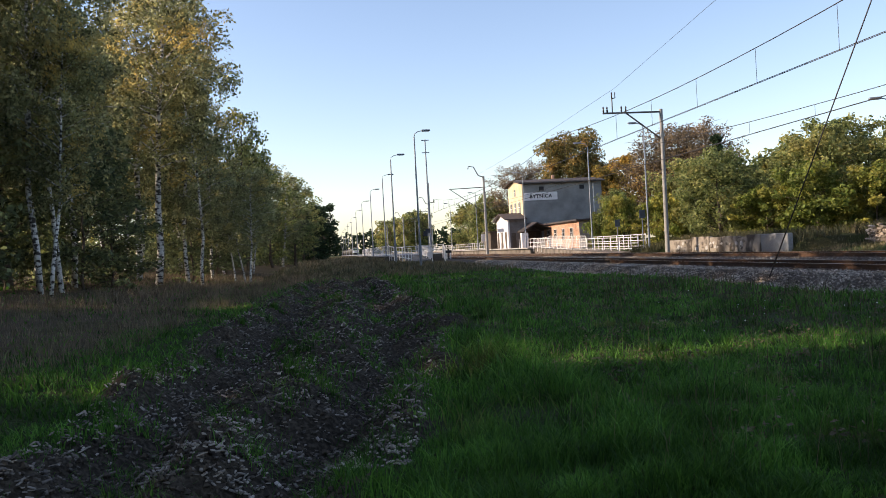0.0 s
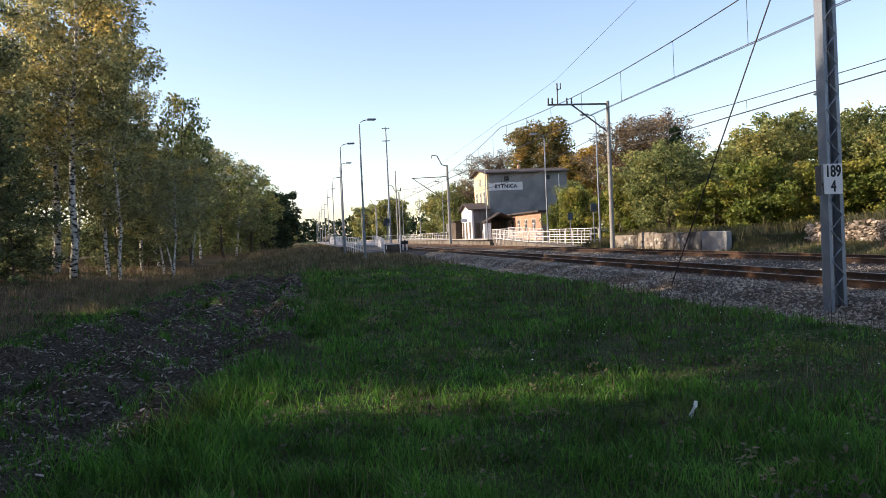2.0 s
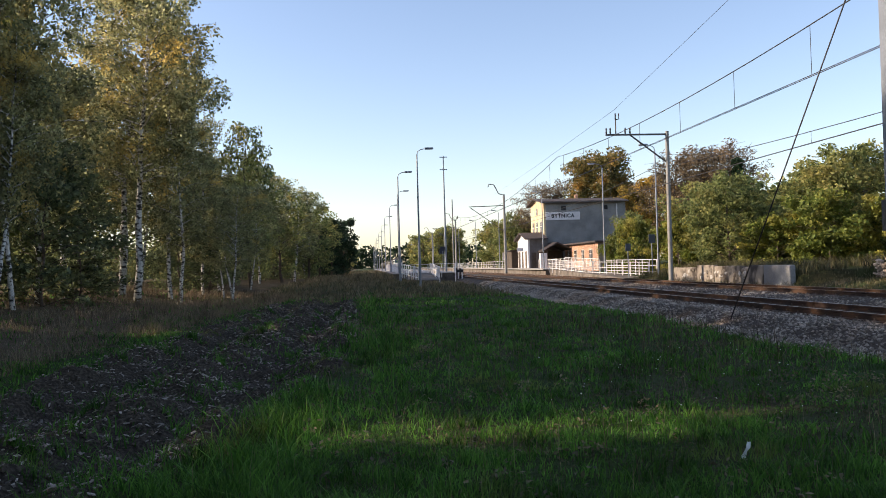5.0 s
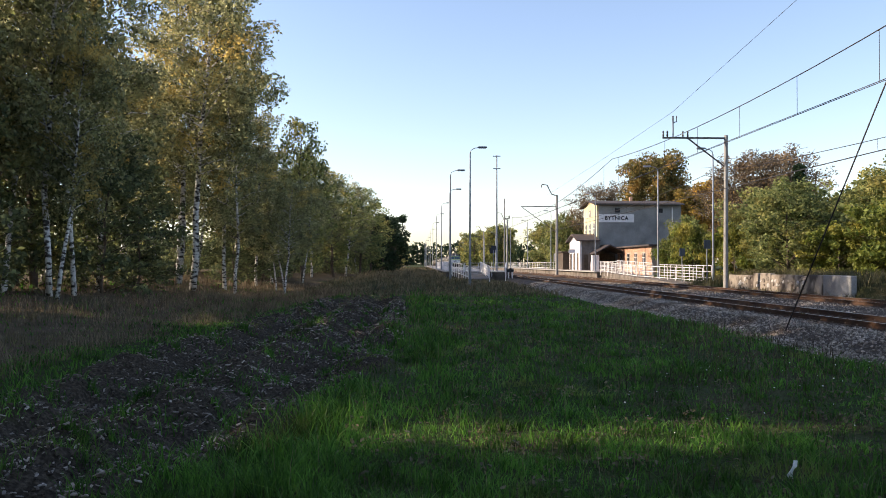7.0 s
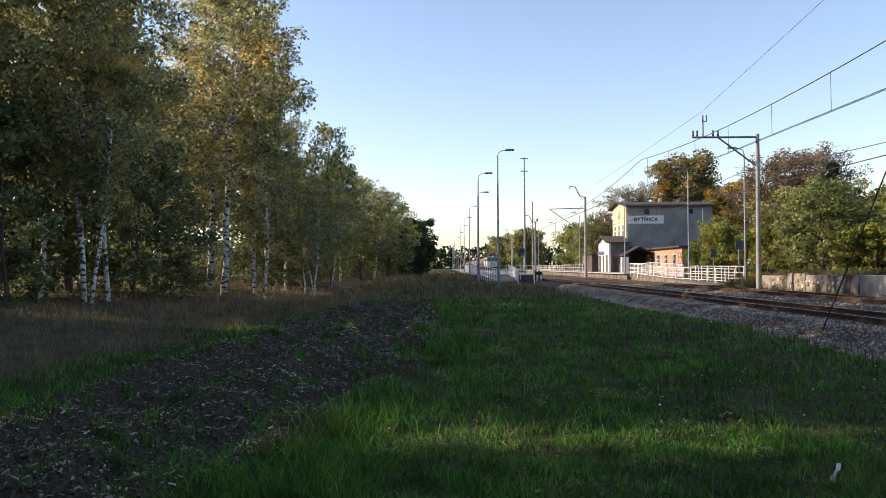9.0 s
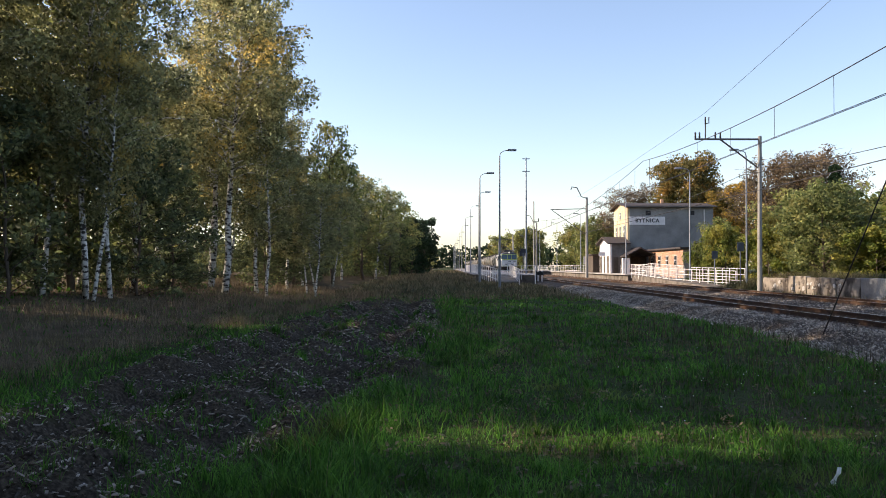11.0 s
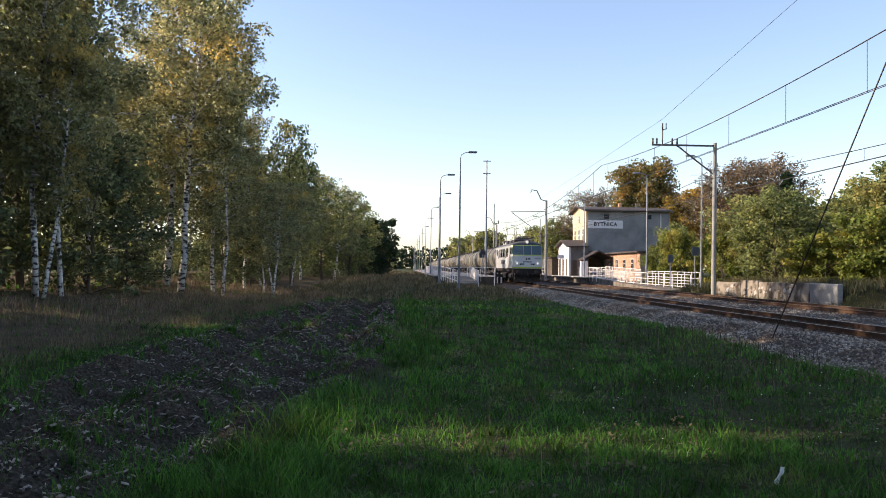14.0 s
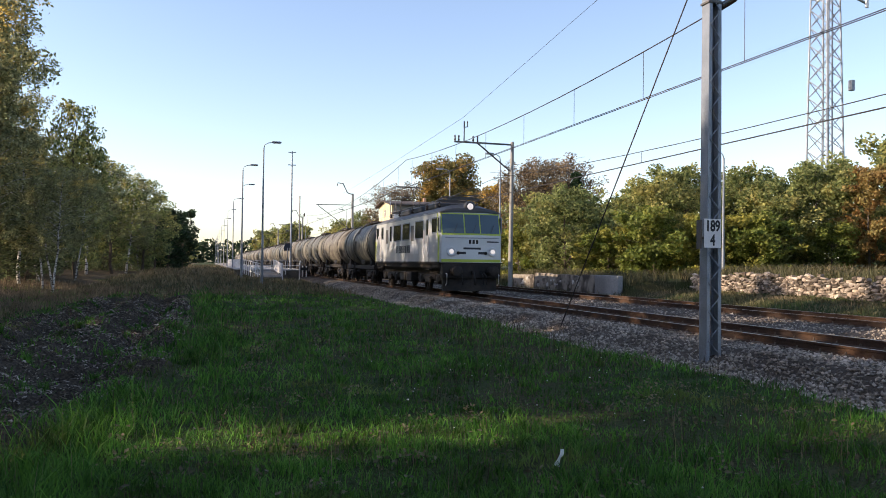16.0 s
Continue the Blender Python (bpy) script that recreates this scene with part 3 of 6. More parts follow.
def tree(name, seed, height, spread, bare, leaves, size, mat, bark, label, category, lean=0.0, trunk=0.14, shape="oval", droop=0.0, twigs=0, group=""):
    """A tapered trunk with limbs, and a crown of leaf clumps round the limbs' ends."""
    rng = np.random.default_rng(seed)
    root = thing(name, label, category, group)
    s = Shape()
    n = 9
    bend = rng.normal(0, 0.12, (n, 2)).cumsum(0) * height / 14
    bend -= bend[0]
    line = [(bend[i, 0] + lean * i / n, bend[i, 1], -0.4 + (height * 0.96 + 0.4) * i / (n - 1)) for i in range(n)]
    s.path(line, trunk, 8, trunk * 0.12)
    clumps = []
    limbs = int(20 + height * 2)
    for k in range(limbs):
        u = bare + (1 - bare) * (k + rng.uniform(0, 1)) / limbs
        i = u * (n - 1)
        i0 = min(int(i), n - 2)
        a = Vector(line[i0]).lerp(Vector(line[i0 + 1]), i - i0)
        v = (u - bare) / (1 - bare)
        if shape == "oval":
            reach = spread * (0.45 + 0.75 * math.sin(math.pi * min(1, v * 0.85 + 0.12))) * rng.uniform(0.55, 1.05)
        elif shape == "cone":
            reach = spread * (1.05 - v) * rng.uniform(0.7, 1.05)
        else:
            reach = spread * math.sqrt(max(0.05, 1 - (1.7 * v - 0.75) ** 2)) * rng.uniform(0.6, 1.05)
        ang = k * 2.4 + rng.uniform(-0.5, 0.5)
        rise = reach * rng.uniform(0.15, 0.7) * (0.2 if shape == "cone" else 1)
        e = a + Vector((math.cos(ang) * reach, math.sin(ang) * reach, min(rise, height * 1.02 - a.z)))
        mid = a.lerp(e, 0.5) + Vector((0, 0, -0.08 * reach if shape == "cone" else 0.1 * reach))
        s.path([a, mid, e], trunk * 0.32 * (1 - 0.7 * v), 5, 0.008)
        for _ in range(twigs):
            g = a.lerp(e, rng.uniform(0.35, 1.0))
            d = Vector(rng.normal(0, 1, 3)) * spread * 0.17 + (e - a) * 0.14
            d.z = abs(d.z) * 0.8
            s.path([g, g + d * 0.5 + Vector(rng.normal(0, 0.08, 3)), g + d], 0.03, 3, 0.012)
        rad = spread * (rng.uniform(0.13, 0.29) if droop else rng.uniform(0.14, 0.36))
        for q, f in ((0.55, 0.8), (0.8, 0.95), (1.0, 1.0)):
            g = a.lerp(e, q)
            clumps.append((g.x + rng.normal(0, 0.15), g.y + rng.normal(0, 0.15), g.z + rng.normal(0, 0.1 * spread), rad * f * (0.55 if shape == "cone" else 1)))
        if droop and rng.uniform() < 0.6:
            clumps.append((e.x * 1.05, e.y * 1.05, e.z - droop, rad * 0.6))
    clumps.append((*line[-1], spread * 0.28))
    part("trunk", s, bark, root)
    part("crown", leaf_mesh("crown", rng, clumps, leaves, size, mat, droop * 0.6), None, root)
    return root


def plant(kinds, rows):
    """rows: kind, x, y, height scale, width scale, turn. The first of a kind is moved, later ones are copies."""
    used = set()
    for kind, x, y, sh, sw, turn in rows:
        m = pose(x, y, height_at(x, y), 0, 0, turn) @ Matrix.Diagonal((sw, sw, sh, 1))
        if kind in used:
            copy_thing(kinds[kind], m @ Matrix.Diagonal([1 / c for c in kinds[kind].scale] + [1]))
        else:
            kinds[kind].matrix_basis = m
            used.add(kind)
    for kind, ob in kinds.items():
        if kind not in used:
            for o in (*ob.children_recursive, ob):
                bpy.data.objects.remove(o)


BIRCH = "silver birch with white bark and yellowing leaves at the wood's edge"
left = dict(
    b1=tree("birch_tree", 11, 16, 2.5, 0.36, 15000, 0.09, M["leafbirch"], M["birchbark"], BIRCH, "tree", 0.3, 0.17, droop=0.9),
    b2=tree("birch_tree", 12, 15, 2.2, 0.27, 11000, 0.095, M["leafbirch"], M["birchbark"], BIRCH, "tree", -0.4, 0.13, droop=0.8),
    b3=tree("birch_tree", 13, 13, 2.1, 0.34, 8500, 0.098, M["leafbirch"], M["birchbark"], BIRCH, "tree", 0.8, 0.11, droop=0.7),
    g1=tree("deciduous_tree", 21, 11, 2.5, 0.12, 4700, 0.135, M["leafgreen"], M["bark"], "dense dark green tree in the wood", "tree", 0, 0.15),
    g2=tree("young_tree", 22, 6, 1.7, 0.05, 3900, 0.1, M["leafdark"], M["bark"], "bushy young tree at the wood's edge, green darkened as shade", "tree", 0, 0.07),
    lo=tree("deciduous_tree", 24, 14, 2.7, 0.14, 3200, 0.24, M["leafgreen"], M["bark"], "dense green tree filling the wood, some unseen and added for shade", "tree", 0, 0.15),
    hp=tree("pine_tree", 33, 21, 2.7, 0.52, 6500, 0.17, M["needle"], M["bark"], "unseen tall pine, added to bound the sun strip on the meadow", "tree", 0, 0.2),
    p1=tree("pine_tree", 31, 9, 2.3, 0.1, 6500, 0.16, M["needle"], M["bark"], "dark green pine at the end of the wood", "tree", 0, 0.14, shape="dome"),
)
rg = np.random.default_rng(5)
rows = [("b1", -11.7, 40.6, 1.08, 1.15, 0), ("b2", -10.7, 43.5, 1.07, 0.98, 140), ("b2", -9.6, 41.0, 0.75, 0.75, 30), ("b3", -7.4, 43.0, 0.5, 0.6, 60), ("b3", -8.0, 47.0, 0.48, 0.6, 200), ("b3", -8.7, 48.0, 0.5, 0.55, 130), ("b1", -13.4, 44, 1.1, 1.15, 100), ("g2", -13.8, 38.5, 0.9, 1.2, 40), ("g2", -11.0, 46.5, 0.8, 1.1, 140), ("g2", -15.6, 29.5, 1.2, 1.3, 300), ("g2", -10.4, 52, 0.7, 1.1, 80), ("g2", -16.5, 34, 1.2, 1.3, 20), ("g2", -10.6, 58, 0.8, 1.1, 180), ("g2", -17.2, 27.5, 1.3, 1.3, 220),
        ("b3", -14.7, 28, 1.25, 1.0, 70), ("b2", -12.9, 27.6, 1.1, 0.95, 200), ("b3", -12.7, 29.2, 1.15, 0.9, 250), ("b3", -12.4, 27.0, 0.75, 0.7, 20), ("b1", -16.8, 25.5, 1.15, 1.2, 20),
        ("b2", -13.6, 33.5, 1.15, 1.15, 310), ("g2", -12.6, 31.5, 1.0, 1.2, 10), ("g2", -12.5, 35.0, 0.62, 1.0, 100), ("g1", -15.5, 32, 1.2, 1.2, 0),
        ("g2", -14.6, 25.6, 1.1, 1.2, 210), ("g1", -9.0, 61, 1.12, 0.85, 0), ("b3", -8.6, 58, 0.6, 0.6, 0), ("g1", -9.6, 66, 0.95, 0.9, 90), ("b3", -10.2, 55, 0.62, 0.9, 200), ("b2", -10.3, 50, 0.6, 0.85, 120),
        ("b3", -9.8, 72, 0.84, 1.1, 90), ("g1", -8.6, 80, 0.95, 1.1, 40), ("b3", -8.0, 86, 0.78, 1.2, 300), ("g1", -7.0, 93, 0.92, 1.1, 160),
        ("g1", -6.4, 102, 0.82, 1.0, 230), ("p1", -5.2, 112, 0.9, 1.0, 20), ("p1", -3.6, 119, 0.95, 1.05, 100), ("p1", -4.4, 126, 0.8, 1.0, 200)]
# rows nearer than y 23 are unseen, added to keep sun off the foreground
for y in np.arange(-14, 120, 3.1):
    # opening left in the unseen rows for one strip of sun
    if 9.0 < y < 11.0:
        continue
    edge = -17.5 + 0.115 * max(0, y - 20) if y > 20 else -18.5
    for d in (3.0, 6.5, 10.5, 15.5):
        if d > 12 and y > 22:
            continue
        beside = 6 < y < 14
        if rg.uniform() < (0 if beside or 16 < y < 22.6 else 0.7 if 18 < y < 36 else 0.88 if d > 6 and 24 < y < 75 else 0.12 if d < 4 or y < 16 else 0.6):
            continue
        k = "lo" if y < 23 or d > 8 and y > 50 else rg.choice(["b1", "b2", "b3", "g1", "g2"] if d < 8 else ["lo", "b2", "b3"])
        tall = {"b1": 1.0, "b2": 1.0, "b3": 1.05, "g1": 1.05, "g2": 1.3, "lo": 1.1}[k] * rg.uniform(0.9, 1.12) * (1 - 0.38 * smooth(45, 100, y))
        rows.append((k, edge - d + rg.uniform(-1, 1), y + (0.12 * d - 0.4 if beside else rg.uniform(-1.2, 1.2)), tall, 0.8 if beside else rg.uniform(1.0, 1.3), rg.uniform(0, 360)))
# two unseen trees added in the opening: they bound the sun strip's ends
rows += [("lo", -21.0, 10.9, 0.55, 0.8, 40), ("hp", -21.0, 11.8, 1.0, 0.85, 130)]
for y in np.arange(132, 340, 8):
    rows.append(("lo", -6.5 - rg.uniform(0, 5), y, rg.uniform(0.6, 0.8), rg.uniform(0.9, 1.2), rg.uniform(0, 360)))
# unseen trees added behind the camera to cut sky light on the foreground
for k in range(14):
    rows.append(("lo", -24 + 2.4 * k + rg.uniform(-1, 1), -30 - rg.uniform(0, 9), rg.uniform(0.95, 1.2), rg.uniform(1.0, 1.3), rg.uniform(0, 360)))
plant(left, rows)

GREEN = "leafy green tree with turning leaves on the bank"
right = dict(
    t1=tree("deciduous_tree", 41, 8, 3.2, 0.06, 7600, 0.155, M["leafgreen"], M["bark"], GREEN, "tree", 0, 0.16, shape="dome"),
    t2=tree("deciduous_tree", 42, 9, 3.0, 0.08, 7600, 0.155, M["leafgreen"], M["bark"], GREEN, "tree", 0, 0.16),
    lo=tree("deciduous_tree", 49, 9, 3.1, 0.05, 3000, 0.3, M["leafgreen"], M["bark"], GREEN, "tree", 0, 0.16, shape="dome"),
    y1=tree("bush", 43, 4, 2.4, 0.02, 6000, 0.13, M["leafyellow"], M["bark"], "sunlit yellow-green bush on the bank", "bush", 0, 0.07, shape="dome"),
    o1=tree("deciduous_tree", 44, 10, 3.3, 0.1, 8000, 0.19, M["leaforange"], M["bark"], "tree in orange autumn leaf", "tree", 0, 0.16, shape="dome"),
    r1=tree("deciduous_tree", 45, 9, 2.5, 0.06, 8000, 0.15, M["leafred"], M["bark"], "tree in rust red autumn leaf", "tree", 0, 0.14, shape="dome"),
    c1=tree("chestnut_tree", 46, 15, 5.6, 0.1, 26000, 0.19, M["leafchestnut"], M["bark"], "broad round tree turning brown behind the station", "tree", 0, 0.3, shape="dome"),
    n1=tree("bare_tree", 47, 12, 3.2, 0.2, 6500, 0.11, M["leafbare"], M["bark"], "thinly leaved brownish tree behind the station", "tree", 0, 0.2, twigs=7),
    f1=tree("fir_tree", 48, 12, 2.4, 0.08, 6500, 0.2, M["needle"], M["bark"], "dark pointed conifer above the trees", "tree", 0, 0.16, shape="cone"),
)
rows = [("c1", 42.8, 140, 1.27, 1.36, 0), ("c1", 49, 146, 1.0, 0.95, 130), ("o1", 41, 118, 1.1, 1.3, 190), ("o1", 54, 118, 1.25, 1.4, 280), ("o1", 46.5, 124, 1.35, 1.35, 10), ("o1", 51, 122, 1.2, 1.3, 80), ("n1", 33, 150, 1.3, 1.3, 0), ("n1", 38.5, 152, 1.35, 1.2, 120), ("n1", 35.6, 148, 1.2, 1.1, 60), ("c1", 60, 135, 0.95, 1.0, 200),
        ("n1", 32.4, 80, 0.98, 1.1, 30), ("n1", 34.6, 76, 0.96, 1.2, 200), ("n1", 38, 78, 1.0, 1.1, 260), ("n1", 36, 82, 1.02, 1.2, 20), ("o1", 40, 88, 1.05, 1.1, 20), ("f1", 34.5, 70, 0.84, 0.8, 0), ("f1", 44.5, 66, 0.86, 0.7, 90),
        ("t1", 23.9, 50, 0.74, 0.8, 0), ("t1", 26.5, 55, 0.76, 0.9, 120), ("t2", 27.5, 61, 0.76, 0.95, 30), ("t2", 30, 66, 0.8, 1.0, 200),
        ("y1", 24.2, 68.5, 1.1, 0.85, 0), ("y1", 25.0, 61.5, 1.0, 1.0, 90), ("t1", 25.8, 74, 0.68, 0.72, 60), ("y1", 24.2, 74.5, 0.85, 0.7, 200),
        ("t1", 29.8, 47, 0.86, 0.95, 10), ("t2", 33.4, 50, 0.8, 0.95, 100), ("t1", 34.2, 45, 0.8, 0.85, 220), ("t2", 36.8, 47, 0.78, 0.85, 300), ("t1", 41.2, 47, 0.84, 0.9, 50),
        ("t2", 43.5, 48, 0.84, 1.0, 160), ("t2", 45.5, 43.5, 0.98, 1.0, 20), ("r1", 39.6, 39.4, 0.72, 0.68, 0), ("y1", 37.0, 39.8, 0.7, 0.6, 120), ("y1", 42.6, 37.0, 1.6, 0.95, 30), ("y1", 40.9, 37.0, 0.7, 0.6, 230),
        ("y1", 27.2, 44, 1.0, 1.1, 30), ("y1", 25.5, 47, 0.75, 0.9, 100), ("y1", 29.6, 42, 0.9, 1.0, 170), ("y1", 32.2, 40.5, 0.85, 1.0, 250), ("t1", 35.0, 42, 0.66, 0.8, 60),
        ("t2", 39.2, 43.5, 0.78, 0.85, 140), ("t1", 49, 43, 1.1, 1.1, 10), ("o1", 50, 39, 0.9, 1.0, 50), ("t2", 52, 36, 1.1, 1.1, 80), ("t1", 50, 31, 1.0, 1.1, 200),
        ("t2", 47, 24, 1.0, 1.2, 30), ("lo", 46, 16, 1.0, 1.2, 90), ("lo", 45, 8, 1.0, 1.2, 150), ("lo", 45, 0, 1.0, 1.2, 250),
        ("t1", 28.0, 150, 1.25, 1.2, 0), ("t2", 31, 156, 1.1, 1.3, 90), ("t1", 25.5, 158, 1.15, 1.2, 180), ("t2", 27.5, 166, 1.0, 1.3, 270)]
for k in range(16):
    rows.append(("lo", 30 + 2.2 * k + rg.uniform(-1, 1), 56 + rg.uniform(0, 14) + 0.3 * k, rg.uniform(0.68, 0.86), rg.uniform(1, 1.25), rg.uniform(0, 360)))
for k in range(10):
    rows.append(("lo", 23 + 1.9 * k, 335 + rg.uniform(0, 40), rg.uniform(1.5, 1.9), rg.uniform(1.4, 1.8), rg.uniform(0, 360)))
plant(right, rows)


def far_woods():
    """The low tree line at the end of the straight."""
    rng = np.random.default_rng(9)
    clumps = []
    for x in np.arange(-300, 300, 4.0):
        h = rng.uniform(17, 24)
        y = 780 + rng.uniform(-15, 40) + abs(x) * 0.05
        for z in (2.5, 6, 9.5, 13, 16.5, 20):
            if z < h:
                clumps.append((x + rng.normal(0, 1.5), y, z, rng.uniform(3.5, 5)))
    tagged(part("far_woods", leaf_mesh("far_woods", rng, clumps, 16000, 2.0, M["needle"]), None), "distant dark tree line at the horizon", "woods", kind="stuff")


far_woods()


# ---- retaining walls ----
def concrete_block():
    root = thing("retaining_wall", "broken old concrete retaining wall of a loading ramp", "wall", kind="structure")
    rng = random.Random(3)
    y = 36.7
    for k, w in enumerate((2.6, 1.6, 0.9, 2.0, 1.5, 2.3, 1.7, 2.2)):
        top = 0.86 if k < 2 else rng.uniform(0.72, 0.9)
        lean = 0 if k < 2 else rng.uniform(-0.05, 0.12)
        m = pose(20.5 + lean, y + w / 2, 0, 0, rng.uniform(-2, 3) if k > 1 else 0, rng.uniform(-2, 2) if k > 1 else 0)
        s = Shape().box(0, -w / 2 + 0.02, -0.7, 0.32, w / 2 - 0.02, top, m, cut=0.035)
        part("panel", s, M["render"] if k == 0 else M["stained"], root, "pale newer end panel" if k == 0 else "")
        if k > 1:
            for _ in range(7):
                a, b, r = rng.uniform(-w / 2, w / 2 - 0.2), rng.uniform(0.0, 0.5), rng.uniform(0.08, 0.3)
                n, rim = 7, []
                for d, f in ((-rng.uniform(0.02, 0.07), 0.7), (0.04, 1.0)):
                    for i in range(n):
                        g = 2 * math.pi * i / n
                        q = f * r * 0.75 * rng.uniform(0.6, 1.1)
                        rim.append(m @ Vector((d, max(-w / 2 + 0.03, min(w / 2 - 0.03, a + 0.1 + 1.3 * q * math.cos(g))), b + 0.1 + q * math.sin(g))))
                s = Shape().add(rim, [tuple(range(n - 1, -1, -1))] + [(i, (i + 1) % n, n + (i + 1) % n, n + i) for i in range(n)])
                part("spalled_piece", s, M["concrete"] if rng.random() < 0.6 else M["platform"], root)
        y += w


concrete_block()


def rubble_wall():
    root = thing("stone_wall", "low wall of rough pale rubble stones along the bank", "wall", kind="structure")
    part("core", Shape().box(24.08, -20, -0.5, 24.4, 35.3, 0.84), M["concrete"], root)
    rng = random.Random(8)
    shapes = []
    for k in range(26):
        w, h = rng.uniform(0.12, 0.42), rng.uniform(0.06, 0.17)
        pts = []
        for x in (0, 1):
            for a, b in ((0.55, 0), (0.46, 0.5), (-0.46, 0.5), (-0.55, 0), (-0.46, -0.5), (0.46, -0.5)):
                f = 0.86 if x == 0 else 1.0
                pts.append((-0.04 + rng.uniform(-0.06, 0.045) if x == 0 else 0.1, w * f * (a + rng.uniform(-0.09, 0.09)), h * f * (b * 1.05 + rng.uniform(-0.16, 0.16))))
        shapes.append((w, h, Shape().add(pts, [(5, 4, 3, 2, 1, 0)] + [(i, (i + 1) % 6, 6 + (i + 1) % 6, 6 + i) for i in range(6)]).data("stone", STONE)))
    count, z = 0, -0.05
    rest = Shape()
    for row in range(11):
        y = 8.0 + rng.uniform(0, 0.3)
        while y < 35.2:
            w, h, me = rng.choice(shapes)
            m = pose(24.06 + rng.uniform(-0.03, 0.03), y + w / 2, z + 0.04 + rng.uniform(-0.045, 0.045), rng.uniform(-16, 16))
            if row > 7 and rng.random() < 0.13 * (row - 7):
                y += w
                continue
            if y > 14 and row > 4 and count < 300:
                part("stone", me, None, root, at=m)
                count += 1
            else:
                k = len(rest.v)
                rest.v += [tuple(m @ v.co) for v in me.vertices]
                rest.f += [tuple(i + k for i in p.vertices) for p in me.polygons]
                rest.s += [False] * len(me.polygons)
            y += w * 0.98
        z += 0.105
    tagged(part("stones", rest, STONE_REST, root), kind="stuff")


STONE = material("rubble_stone", (0.36, 0.3, 0.24), 0.95, 0, (0.08, 0.055, 0.04), 2.0, 0.95, 20, 0.7, island=0.65, pick="object")
STONE_REST = material("rubble_stone_small", (0.36, 0.3, 0.24), 0.95, 0, (0.08, 0.055, 0.04), 2.0, 0.95, 20, 0.7, island=0.65)
rubble_wall()


# ---- platforms, fences, lamps ----
def platform(x0, x1, y0, y1, label, edge):
    root = thing("platform", label, "platform", kind="structure")
    part("body", Shape().box(x0 + 0.25, y0 + 0.1, -0.6, x1 - 0.25, y1, 0.5), M["concrete"], root)
    part("deck", Shape().box(x0, y0 - 0.02, 0.504, x1, y1, 0.58), M["paving"], root)
    e = edge
    for k in range(60):
        y = y0 + 1.0 * k
        part("edge_slab", Shape().box(e - 0.28, y + 0.01, 0.5, e + 0.28, y + 0.99, 0.605, cut=0.012), M["platform"], root)


platform(2.7, 9.95, 84, 330, "low pale concrete platform beside the near track", 9.75)
platform(19.2, 23.2, 85, 330, "low pale concrete platform beside the far track", 19.4)


def fence(a, b, z0, z1, rails, gap, picket=0.0, height=1.1, name="white_railing"):
    root = thing(name, "white painted tubular steel railing beside the platform", "railing", "railings")
    a, b = Vector((*a, z0)), Vector((*b, z1))
    d = b - a
    n = max(1, round(d.length / gap))
    for k in range(n + 1):
        p = a + d * k / n
        part("post", Shape().rod(p + Vector((0, 0, -0.35)), p + Vector((0, 0, height)), 0.035, n=6), M["white"], root)
    for k in range(rails):
        h = height - k * (height - 0.15) / max(1, rails - 1)
        part("rail", Shape().rod(a + Vector((0, 0, h)), b + Vector((0, 0, h)), 0.028, n=6), M["white"], root)
    if picket:
        for k in range(1, int(d.length / picket)):
            p = a + d * (k * picket / d.length)
            part("bar", Shape().rod(p + Vector((0, 0, 0.15)), p + Vector((0, 0, height)), 0.014, n=4), M["white"], root)


fence((3.4, 83.2), (9.2, 83.2), 0.35, 0.4, 3, 1.4)
fence((4.4, 70), (3.4, 83.2), 0.1, 0.5, 3, 1.6)
fence((6.3, 70), (6.5, 83.0), 0.1, 0.5, 3, 1.6, 0.16)
fence((8.4, 76), (9.3, 83.2), 0.0, 0.45, 2, 1.5, 0.16)
fence((3.5, 84), (3.5, 150), 0.58, 0.58, 3, 2.2)
fence((22.9, 90), (22.9, 104), 0.58, 0.58, 3, 2.0)
fence((23.0, 122), (23.0, 200), 0.58, 0.58, 3, 2.2)
fence((19.7, 84.5), (20.4, 73), 0.55, 0.15, 3, 1.3, 0.3)
fence((21.5, 84.5), (21.9, 73), 0.6, 0.3, 3, 1.3, 0.3, 1.2)
fence((20.4, 72.5), (21.9, 60), 0.15, 0.0, 3, 1.5)
fence((20.4, 72.5), (21.9, 72.8), 0.15, 0.2, 3, 1.0, 0.14)
fence((22.2, 72), (22.6, 60), 0.25, 0.2, 3, 1.5)


def ramp(x0, x1, y0, y1, z0, z1):
    root = thing("platform_ramp", "pale concrete access ramp up to the platform", "ramp", kind="structure")
    pts = [(x0, y0, -0.6), (x1, y0, -0.6), (x1, y1, -0.6), (x0, y1, -0.6), (x0, y0, z0), (x1, y0, z0), (x1, y1, z1), (x0, y1, z1)]
    part("slab", Shape().add(pts, [(3, 2, 1, 0), (4, 5, 6, 7), (0, 1, 5, 4), (1, 2, 6, 5), (2, 3, 7, 6), (3, 0, 4, 7)]), M["concrete"], root)


ramp(4.3, 6.4, 70, 83.9, 0.05, 0.57)
ramp(19.9, 22.0, 60, 84.9, -0.1, 0.57)


